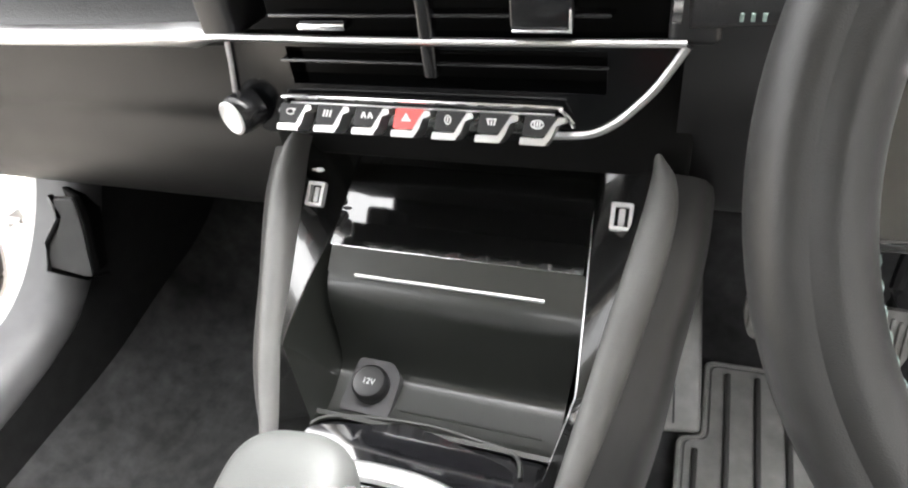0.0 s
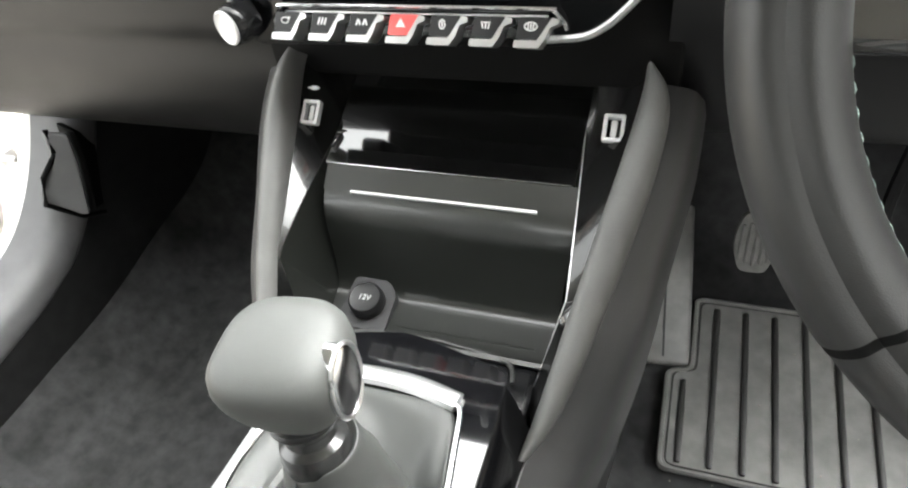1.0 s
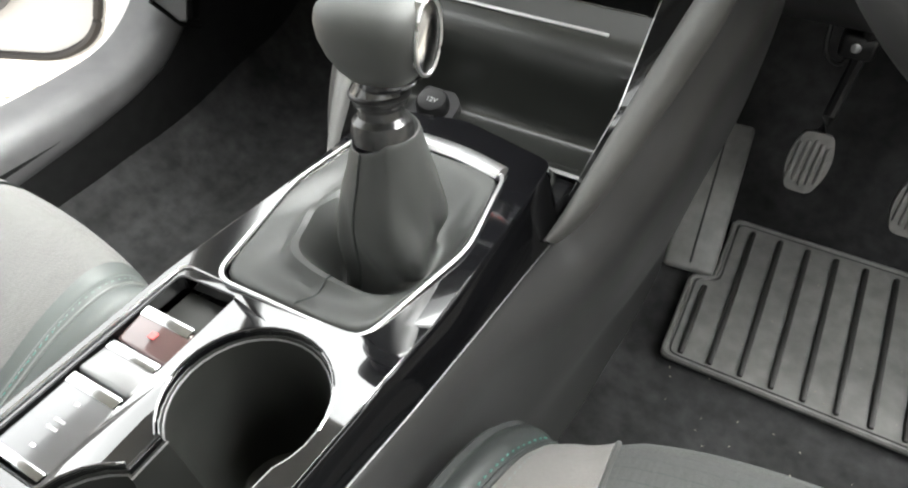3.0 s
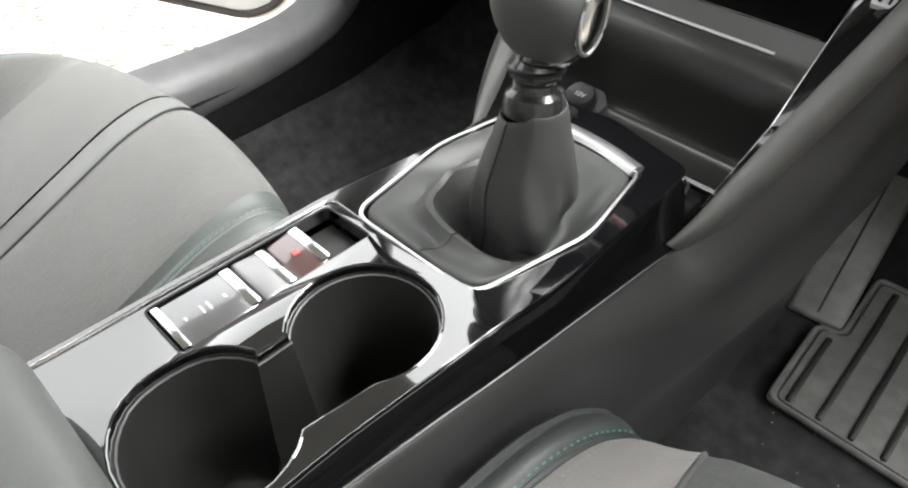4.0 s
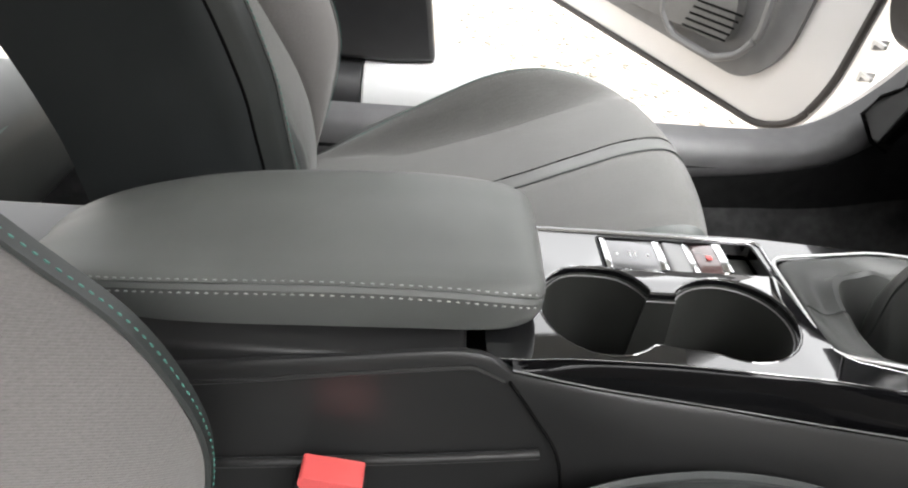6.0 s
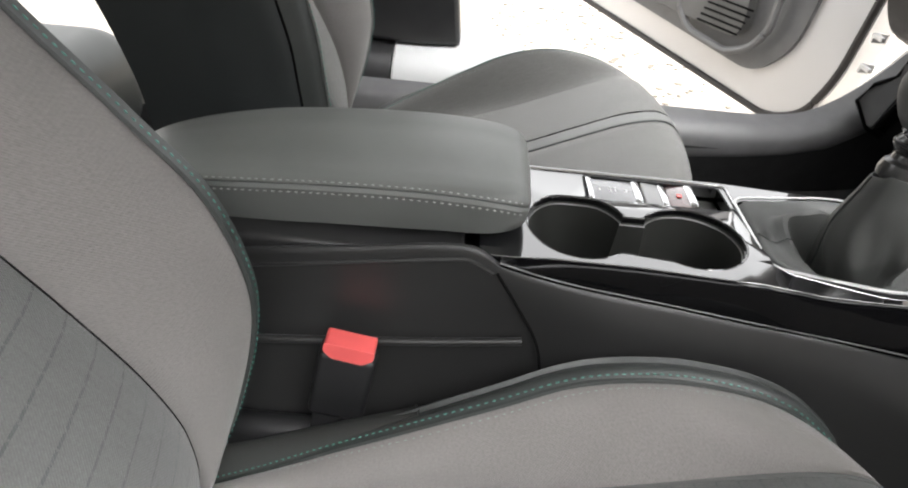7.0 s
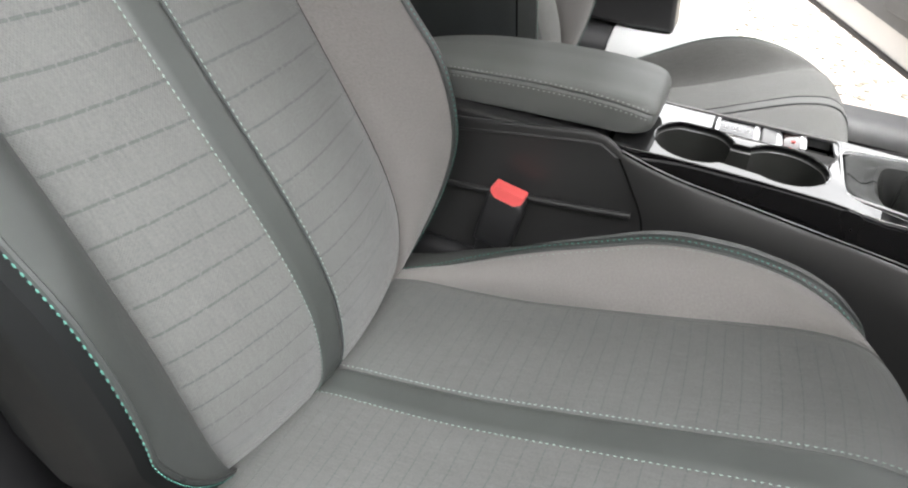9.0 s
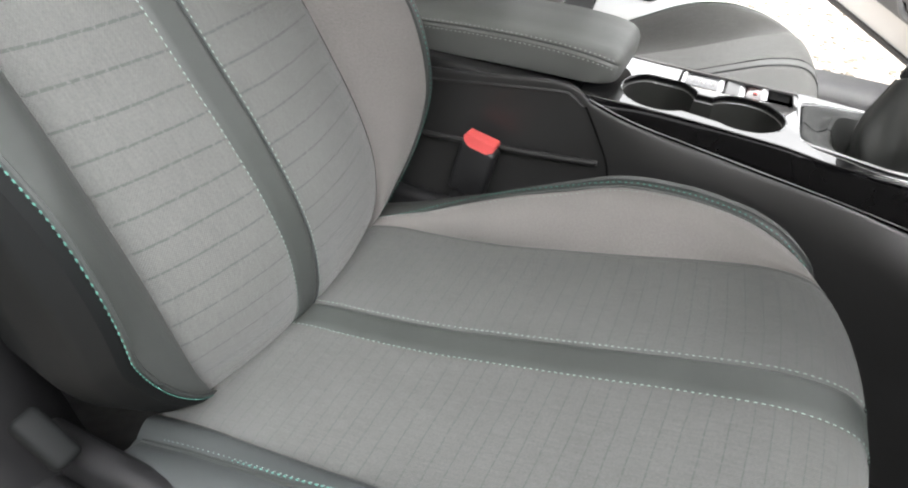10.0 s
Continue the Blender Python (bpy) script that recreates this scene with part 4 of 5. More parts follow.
    part("switch_bar", rbox(-0.0565, 0.277, 0.4122, 0.043, 0.006, 0.004, 0.0015, 2), M_CHROME, c, "chrome switch bar")
    part("brake_symbol", rbox(-0.0565, 0.370, 0.4135, 0.0052, 0.0052, 0.001, 0.0004, 1), M_RED, c, "small red parking brake mark")
    for dy, wide, deep in ((-0.014, 0.0035, 0.002), (-0.0025, 0.008, 0.0018), (0.0025, 0.008, 0.0018), (0.014, 0.0035, 0.002)):
        part("switch_mark", rbox(-0.0565, 0.301 + dy, 0.4127, wide, deep, 0.0008, 0.0003, 1), M_MARK, c)
    edge = [(-0.0855, 0.185, 0.4135), (-0.0855, 0.28, 0.4138)] + [(-0.0845 + 0.008 * (1 - math.cos(radians(a))), 0.4165 + 0.008 * math.sin(radians(a)), 0.4138) for a in range(0, 91, 15)] + [(-0.055, 0.4246, 0.4138), (-0.036, 0.4246, 0.4136)]
    part("switch_surround", tube(edge, 0.0012, 8), M_CHROME, c, "thin chrome line round the switches")
    part("switch_frame", tube([(x, y, 0.4135) for x, y in sw], 0.0008, 6, closed=True), M_SOFT, c, "thin dark frame")
    return c


def gear_lever():
    g = thing("gear_lever", 0.02, 0.52, 0.41, "manual gear lever with grey leather knob and gaiter", "gear lever")
    ring = rounded([(-0.058, 0.424), (0.058, 0.426), (0.078, 0.53), (0.064, 0.621), (-0.064, 0.621), (-0.076, 0.53)], 0.016, 6)
    pts = [(x, y, 0.416) for x, y in ring]
    part("surround", tube(pts, 0.0017, 8, closed=True, flat=0.8), M_SATIN, g, "satin chrome surround")
    front = catmull([(-0.062, 0.617, 0.4165), (-0.03, 0.624, 0.4165), (0.0, 0.626, 0.4165), (0.03, 0.624, 0.4165), (0.062, 0.617, 0.4165)], 20)
    part("surround_front", tube(front, 0.0085, 8, flat=0.55), M_SATIN, g, "broad chrome front of the surround")
    # gaiter: loose leather from the surround up to the collar
    inner = rounded([(-0.0565, 0.4275), (0.0565, 0.4295), (0.0758, 0.53), (0.0618, 0.617), (-0.0618, 0.617), (-0.0738, 0.53)], 0.018, 7)
    cx, cy = 0.022, 0.520
    ring2 = []
    for k in range(96):
        a = 2 * math.pi * k / 96
        d = Vector((math.cos(a), math.sin(a)))
        best = 0.02
        for p, q in zip(inner, inner[1:] + inner[:1]):
            ax_, ay_, bx_, by_ = p[0] - cx, p[1] - cy, q[0] - p[0], q[1] - p[1]
            den = d.x * by_ - d.y * bx_
            if abs(den) < 1e-9:
                continue
            tt, uu = (ax_ * by_ - ay_ * bx_) / den, (ax_ * d.y - ay_ * d.x) / den
            if tt > 0 and -0.001 <= uu <= 1.001:
                best = max(best, tt)
        ring2.append((cx + d.x * best, cy + d.y * best))
    inner = ring2
    n = 96

    prof = catmull([(1.0, 0.05, 0.4125), (0.96, 0.05, 0.4155), (0.87, 0.05, 0.4165), (0.68, 0.05, 0.4145), (0.48, 0.047, 0.410), (0.28, 0.042, 0.402), (0.13, 0.036, 0.395), (0.05, 0.034, 0.398), (0.0, 0.0385, 0.414), (0.0, 0.0415, 0.429), (0.0, 0.0400, 0.446), (0.0, 0.0345, 0.466), (0.0, 0.0280, 0.486), (0.0, 0.0243, 0.5005), (0.0, 0.0222, 0.5045), (0.0, 0.0195, 0.501)], 49)

    def gaiter(u, v):
        x, y = inner[round(u * n) % n]
        a = math.atan2(y - cy, x - cx)
        w, rc, z = prof[round(v * 48)]
        w = max(0.0, w) if v < 0.56 else 0.0
        r0 = math.hypot(x - cx, y - cy)
        pan = 4 * w * (1 - w)
        slope = math.sin(math.pi * max(0.0, min(1.0, (v - 0.34) / 0.42)))
        tw = a + 2.2 * v
        soft = noise.noise((1.7 * math.cos(tw) + 5, 1.7 * math.sin(tw), 3.0 * v))
        crease = max(0.0, noise.noise((2.2 * math.cos(tw) + 1.2 * v, 2.2 * math.sin(tw), 3.4 * v + 7)))
        r = w * r0 + (1 - w) * rc * 0.96 + 0.008 * soft * slope - 0.009 * crease * slope
        side = max(0.0, math.cos(a - 3.75)) ** 0.8
        sag = side * (0.026 * math.exp(-((w - 0.08) / 0.09) ** 2) - 0.017 * math.exp(-((w - 0.36) / 0.11) ** 2)) - 0.006 * pan * soft + 0.005 * pan * crease
        return (cx + r * math.cos(a), cy + r * math.sin(a), z - sag)
    part("gaiter", sheet(gaiter, n, 48, 0.0, closed=True), M_GAITER, g, "grey leather gaiter with soft folds")
    seam = [Vector(gaiter(round(0.72 * n) / n, i / 48)) + Vector((0, -0.0004, 0.0004)) for i in range(4, 45)]
    part("gaiter_seam", tube(seam, 0.0009, 5), M_LEATHER_D, g)
    m = Matrix.Translation((0.0235, 0.516, 0.484)) @ Euler((radians(-6), radians(-5), 0)).to_matrix().to_4x4()
    part("collar", lathe([(0.0, 0.014), (0.0195, 0.014), (0.020, 0.020), (0.0185, 0.027), (0.0145, 0.030), (0.0138, 0.035), (0.0165, 0.038), (0.0182, 0.042), (0.0178, 0.047), (0.0148, 0.051), (0.0142, 0.056), (0.0142, 0.062), (0.0, 0.062)], 40, m), M_RING, g, "satin black lifting collar")
    part("collar_ring", lathe([(0.0178, 0.0425), (0.0190, 0.0435), (0.0190, 0.0452), (0.0178, 0.0462)], 32, m), M_BLACK, g, "black ring")
    # knob: a rounded block, broader at its top, waisted below
    rings = []
    for h, sx, sy, ox in ((0, 0.0185, 0.018, 0), (0.003, 0.0230, 0.0215, 0), (0.011, 0.0275, 0.0255, 0), (0.023, 0.0315, 0.0290, 0), (0.036, 0.0335, 0.0312, 0), (0.046, 0.0333, 0.0313, 0), (0.053, 0.0315, 0.0298, 0), (0.0585, 0.0265, 0.0255, 0), (0.0615, 0.0175, 0.0175, 0), (0.0625, 0.009, 0.009, 0), (0.063, 0.002, 0.002, 0)):
        rings.append([(ox + sx * math.copysign(abs(math.cos(t)) ** 0.70, math.cos(t)), sy * math.copysign(abs(math.sin(t)) ** 0.70, math.sin(t)), h) for t in (2 * math.pi * k / 40 for k in range(40))])
    bm = loft(rings)
    mk = Matrix.Translation((0.0265, 0.522, 0.5435)) @ Euler((radians(6), radians(-4), radians(4))).to_matrix().to_4x4() @ Matrix.Diagonal((0.96, 0.98, 0.82, 1))
    bm.transform(mk)
    part("knob", bm, M_KNOB, g, "grey leather knob")
    inset = [(0.0318, 0.0125 * math.cos(t) + 0.004 * math.sin(t), 0.034 + 0.024 * math.sin(t)) for t in (2 * math.pi * k / 28 for k in range(28))]
    mi = mk @ Matrix.Rotation(radians(-8), 4, "Z")
    part("knob_inlay", loft([[mi @ Vector((x - 0.006, y, z)) for x, y, z in inset], [mi @ Vector((x + 0.0022, y, z)) for x, y, z in inset], [mi @ Vector((x + 0.0034, y * 0.8, 0.033 + (z - 0.033) * 0.8)) for x, y, z in inset], [mi @ Vector((x + 0.0040, y * 0.4, 0.033 + (z - 0.033) * 0.4)) for x, y, z in inset], [mi @ Vector((x + 0.0042, y * 0.03, 0.033 + (z - 0.033) * 0.03)) for x, y, z in inset]]), M_CHROME, g, "chrome inlay on the side of the knob")
    part("inlay_ring", tube([mi @ Vector((x + 0.0022, y, z)) for x, y, z in inset], 0.0012, 7, closed=True), M_SATIN, g, "satin ring of the inlay")
    part("knob_base", lathe([(0, -0.004), (0.021, -0.004), (0.023, 0.0), (0.021, 0.004), (0, 0.004)], 32, mk), M_COLLAR, g)
    return g


def armrest():
    a = thing("armrest", 0, 0.02, 0.41, "grey leather armrest with pale double stitching", "armrest")
    # y, half width, seam height, top height
    secs = [(0.207, 0.042, 0.438, 0.4455, 0.452), (0.204, 0.059, 0.430, 0.450, 0.459), (0.194, 0.069, 0.425, 0.4555, 0.467), (0.17, 0.0745, 0.421, 0.461, 0.4705),
            (0.12, 0.0765, 0.420, 0.4645, 0.4725), (0.05, 0.0765, 0.4175, 0.4635, 0.4695), (-0.03, 0.0745, 0.413, 0.458, 0.4645), (-0.09, 0.068, 0.409, 0.450, 0.4565), (-0.14, 0.056, 0.405, 0.440, 0.447), (-0.172, 0.042, 0.404, 0.429, 0.435), (-0.186, 0.026, 0.408, 0.421, 0.425)]
    secs = catmull(secs, 40)
    rings = []
    for y, w, lo, sm, tp in secs:
        half = [(0, lo), (w * 0.79, lo), (w * 0.90, lo + 0.0045), (w * 0.968, (lo + sm) / 2), (w * 0.998, sm - 0.0030), (w * 0.958, sm), (w * 0.985, sm + 0.0028), (w * 0.96, sm + (tp - sm) * 0.55), (w * 0.86, sm + (tp - sm) * 0.86), (w * 0.6, tp - 0.002), (w * 0.3, tp)]
        rings.append([(-0.006 + x, y, z) for x, z in half] + [(-0.006, y, tp + 0.001)] + [(-0.006 - x, y, z) for x, z in reversed(half[1:])])
    part("pad", loft(rings), M_LEATHER, a)
    for off, zo in ((0.972, 0.0046), (0.996, -0.0058)):
        pth = catmull([(-0.006 + w * off, y, sm + zo) for y, w, lo, sm, tp in secs[6:36]], 60)
        part("stitching", stitches(lambda f, p=pth: p[min(59, int(f * 59))] + (p[min(59, int(f * 59) + 1)] - p[min(59, int(f * 59))]) * (f * 59 - int(f * 59)), (1, 0, 0.3), 0.0034, 0.0026, 0.0008), M_THREAD, a, "pale stitching")
    part("hinge_base", rbox(0.0, -0.068, 0.402, 0.164, 0.44, 0.026, 0.006), M_TUNNEL, a, "black base under the pad")
    return a


def buckle():
    b = thing("seat_belt_buckle", 0.128, 0.055, 0.24, "black seat belt buckle with a bright red button", "seat belt buckle")
    m = Matrix.Translation((0.128, 0.055, 0.306)) @ Euler((radians(-10), radians(-4), 0)).to_matrix().to_4x4()
    part("housing", rbox(0, 0, 0, 0.026, 0.052, 0.078, 0.006, 3, m @ Matrix.Translation((0, 0, -0.012))), M_BLACK, b)
    face = rounded([(-0.0225, -0.002), (-0.0225, 0.0075), (0.0225, 0.0075), (0.0225, -0.002), (0.014, -0.009), (-0.014, -0.009)], 0.003, 3)
    mb = m @ Matrix.Translation((0.0125, 0, 0.032)) @ Matrix(((0, 0, 1, 0), (1, 0, 0, 0), (0, 1, 0, 0), (0, 0, 0, 1)))
    part("button", plate(face, (), 0.021, mb), M_RED, b, "bright red release button", bevel=0.002)
    part("slot", rbox(0, 0, 0, 0.005, 0.036, 0.004, 0.001, 1, m @ Matrix.Translation((-0.009, 0, 0.0265))), M_DEEP, b)
    part("stalk", rbox(0, 0, 0, 0.012, 0.034, 0.2, 0.004, 2, m @ Matrix.Translation((0, -0.004, -0.14))), M_BLACK, b)


# ---- dashboard ----
def dashboard():
    d = thing("dashboard", 0, 0.9, 0.4, "grey and black dashboard with chrome strip and gloss centre panel", "dashboard")
    # passenger side: padded top, strip, glovebox
    prof_p = catmull([(1.12, 0.78), (1.02, 0.74), (0.94, 0.70), (0.885, 0.665), (0.872, 0.652)], 20)
    part("dash_pad", sheet(lambda u, v: (-0.76 + 0.60 * u, *prof_p[round(v * 19)]), 20, 19, 0.01), M_CARBON, d, "grey embossed upper pad")
    prof_g = catmull([(0.880, 0.640), (0.888, 0.61), (0.892, 0.575), (0.900, 0.55), (0.902, 0.51), (0.915, 0.46), (0.945, 0.415), (0.99, 0.398), (1.10, 0.41)], 40)
    part("glovebox", sheet(lambda u, v: (-0.76 + 0.605 * u, *prof_g[round(v * 39)]), 24, 39, 0.008), M_GLOVE, d, "grey grained glovebox face")
    part("glovebox_joint", tube(catmull([(-0.75, 0.896, 0.562), (-0.6, 0.896, 0.562), (-0.45, 0.897, 0.558), (-0.38, 0.898, 0.552)], 20), 0.002, 5), M_DEEP, d)
    part("strip", tube(catmull([(-0.76, 0.872, 0.645), (-0.5, 0.868, 0.647), (-0.3, 0.852, 0.655), (-0.2, 0.815, 0.671), (-0.155, 0.797, 0.677), (0.0, 0.793, 0.677), (0.172, 0.796, 0.677)], 60), [0.0125 - 0.0090 * min(1, max(0, (i - 30) / 10)) for i in range(60)], 10, flat=0.75), M_SATIN, d, "satin chrome strip")
    # gloss centre panel
    up = Matrix.Translation((0, 0.80, 0)) @ Matrix.Rotation(radians(90), 4, "X")
    out = rounded([(-0.156, 0.674), (-0.166, 0.625), (-0.150, 0.596), (0.10, 0.602), (0.135, 0.621), (0.158, 0.648), (0.174, 0.674)], 0.006)
    slot = [(-0.108, 0.640), (0.126, 0.640), (0.126, 0.669), (-0.108, 0.669)]
    part("centre_panel", plate(out, (slot,), 0.02, up), M_STACK, d, "piano black centre panel", bevel=0.002)
    part("panel_edge", tube(catmull([(0.173, 0.7985, 0.674), (0.158, 0.7985, 0.648), (0.145, 0.7985, 0.632), (0.132, 0.7985, 0.6195), (0.116, 0.7985, 0.611), (0.09, 0.7985, 0.608)], 30), 0.0028, 7), M_SATIN, d, "chrome edge")
    part("panel_edge", tube([(-0.156, 0.798, 0.673), (-0.159, 0.798, 0.655), (-0.165, 0.798, 0.628)], 0.0022, 7), M_SATIN, d, "chrome edge")
    part("stack_backing", rbox(0.0, 0.868, 0.62, 0.37, 0.02, 0.16, 0.004), M_DEEP, d)
    part("vent_box", rbox(0.008, 0.87, 0.68, 0.30, 0.02, 0.11, 0.004), M_DEEP, d)
    for z in (0.657, 0.690, 0.706):
        part("vent_slat", rbox(0.008, 0.81, z, 0.24, 0.03, 0.0026, 0.001, 2, Matrix.Rotation(radians(-12), 4, "X")), M_COLLAR, d)
    part("vent_divider", rbox(0.008, 0.797, 0.6885, 0.010, 0.012, 0.075, 0.002), M_COLLAR, d)
    part("vent_tab", rbox(-0.069, 0.800, 0.687, 0.036, 0.014, 0.007, 0.002), M_STACK, d)
    part("vent_tab_trim", rbox(-0.069, 0.7925, 0.6866, 0.037, 0.003, 0.0052, 0.0015, 2), M_CHROME, d, "chrome tab face")
    part("vent_tab", rbox(0.086, 0.799, 0.697, 0.040, 0.016, 0.022, 0.002), M_COLLAR, d)
    part("vent_tab_trim", join(rbox(0.086, 0.7905, 0.6858, 0.037, 0.003, 0.0022, 0.0008, 2), rbox(0.1045, 0.7905, 0.692, 0.002, 0.003, 0.015, 0.0008, 2)), M_CHROME, d, "chrome tab edge")
    part("upper_vent_frame", join(rbox(-0.16, 0.82, 0.71, 0.03, 0.05, 0.07, 0.005), rbox(0.176, 0.82, 0.71, 0.03, 0.05, 0.07, 0.005), rbox(0.008, 0.83, 0.755, 0.36, 0.08, 0.03, 0.008)), M_BLACK, d)
    part("touchscreen", rbox(0, 0, 0, 0.255, 0.018, 0.15, 0.006, 3, Matrix.Translation((0.0, 0.86, 0.835)) @ Matrix.Rotation(radians(-14), 4, "X")), M_GLOSS, d, "black glass touchscreen, switched off")
    part("binnacle", rbox(0.378, 0.90, 0.855, 0.34, 0.22, 0.12, 0.04, 5), M_SOFT, d, "dark instrument hood")
    part("dash_top", rbox(0.0, 1.22, 0.78, 1.5, 0.70, 0.05, 0.02), M_SOFT, d, "dark upper dash")
    # volume knob
    mk = Matrix.Translation((-0.152, 0.800, 0.619)) @ Matrix.Rotation(radians(92), 4, "X") @ Matrix.Rotation(radians(-20), 4, "Y")
    kn = part("volume_knob", lathe([(0, 0), (0.016, 0), (0.0165, 0.014), (0.0155, 0.020), (0.0142, 0.0215), (0.0, 0.0215)], 36, mk), M_COLLAR, d, "black volume knob")
    part("knob_face", lathe([(0.0, 0.0212), (0.0136, 0.0212), (0.0140, 0.0235), (0.0125, 0.0242), (0.0095, 0.0222), (0.0, 0.0218)], 36, mk), M_SILVER, kn, "bright metal face")
    # driver side lower dash and column shroud
    prof_d = catmull([(0.86, 0.72), (0.855, 0.66), (0.86, 0.60), (0.90, 0.52), (0.95, 0.46), (1.05, 0.43), (1.2, 0.43)], 30)
    part("knee_panel", sheet(lambda u, v: (0.172 + 0.56 * u, *prof_d[round(v * 29)]), 20, 29, 0.008), M_BLACK, d, "dark grained knee panel")
    part("column_shroud", rbox(0.375, 0.72, 0.66, 0.11, 0.28, 0.12, 0.03, 5), M_SOFT, d, "dark steering column shroud")
    return d


def toggles():
    t = thing("toggle_switch_bar", -0.008, 0.79, 0.615, "row of chrome and black toggles with one red key", "switch panel")
    loop = catmull([(-0.128, 0.799, 0.614), (-0.126, 0.797, 0.619), (-0.117, 0.796, 0.628), (-0.108, 0.795, 0.6315), (0.0, 0.795, 0.632), (0.090, 0.795, 0.632), (0.097, 0.795, 0.6305), (0.103, 0.797, 0.622), (0.105, 0.799, 0.616)], 60)
    part("rail", tube(loop, 0.0017, 8), M_CHROME, t, "thin chrome rail")
    part("ledge", rbox(-0.009, 0.803, 0.6275, 0.204, 0.014, 0.0040, 0.0012, 2), M_COLLAR, t, "gloss black ledge")
    part("ledge_line", rbox(-0.010, 0.7950, 0.6262, 0.206, 0.0016, 0.0016, 0.0005, 1), M_SATIN, t, "thin bright line")
    part("backing", rbox(-0.012, 0.806, 0.6155, 0.222, 0.012, 0.022, 0.003), M_GLOSS, t)
    for k in range(7):
        x = -0.1110 + k * 0.0323
        m = Matrix.Translation((x, 0.799, 0.6155)) @ Matrix.Scale(0.90, 4) @ Matrix.Rotation(radians(-28), 4, "X")
        key = rounded([(-0.0125, -0.0085), (0.0045, -0.0085), (0.0145, 0.0075), (-0.0105, 0.0075)], 0.0018)
        up = m @ Matrix.Rotation(radians(90), 4, "X")
        body = part("toggle", plate(key, (), 0.016, up @ Matrix.Translation((0, 0, 0.012))), M_RED if k == 3 else M_BLACK, t, "red hazard key" if k == 3 else "gloss black key", bevel=0.001)
        lip = rounded([(-0.0140, -0.0150), (0.0058, -0.0150), (0.0105, -0.0085), (0.0140, 0.0005), (0.0205, 0.0030), (0.0200, 0.0065), (0.0150, 0.0072), (0.0046, -0.0094), (-0.0132, -0.0094)], 0.0012)
        part("toggle_lip", plate(lip, (), 0.019, up @ Matrix.Translation((0, 0, 0.0136))), M_SATIN, body, "chrome lip", bevel=0.0016)
        fr = up @ Matrix.Translation((-0.001, 0.0008, 0.0126))
        bar = lambda x, y, w, h, r=0: rbox(0, 0, 0, w, h, 0.0006, 0, 1, fr @ Matrix.Translation((x, y, 0)) @ Matrix.Rotation(radians(r), 4, "Z"))
        loop = lambda w, h: tube([fr @ Vector((w * math.cos(q), h * math.sin(q), 0)) for q in (2 * math.pi * i / 14 for i in range(14))], 0.0005, 5, closed=True)
        icon = [lambda: [loop(0.0036, 0.0024), bar(0.004, 0.002, 0.002, 0.002)],
                lambda: [bar(-0.003, 0, 0.0013, 0.006, -18), bar(0, 0, 0.0013, 0.006, -18), bar(0.003, 0, 0.0013, 0.006, -18)],
                lambda: [bar(-0.003, 0, 0.0013, 0.005, -20), bar(-0.001, 0, 0.0013, 0.005, 20), bar(0.003, 0, 0.0013, 0.005, -20), bar(0.005, 0, 0.0013, 0.005, 20)],
                lambda: [plate([tuple(p) for p in ((-0.0042, -0.003), (0.0042, -0.003), (0, 0.0038))], (), 0.0006, fr)],
                lambda: [loop(0.0024, 0.0034), bar(0, 0, 0.001, 0.004)],
                lambda: [bar(0, 0.0022, 0.008, 0.001), bar(-0.0025, -0.0006, 0.001, 0.004, 14), bar(0, -0.0006, 0.001, 0.004), bar(0.0025, -0.0006, 0.001, 0.004, -14)],
                lambda: [loop(0.0048, 0.003), bar(-0.002, 0, 0.001, 0.004), bar(0, 0, 0.001, 0.004), bar(0.002, 0, 0.001, 0.004)]][k]()
        part("symbol", join(*icon), M_MARK, body, "white symbol")


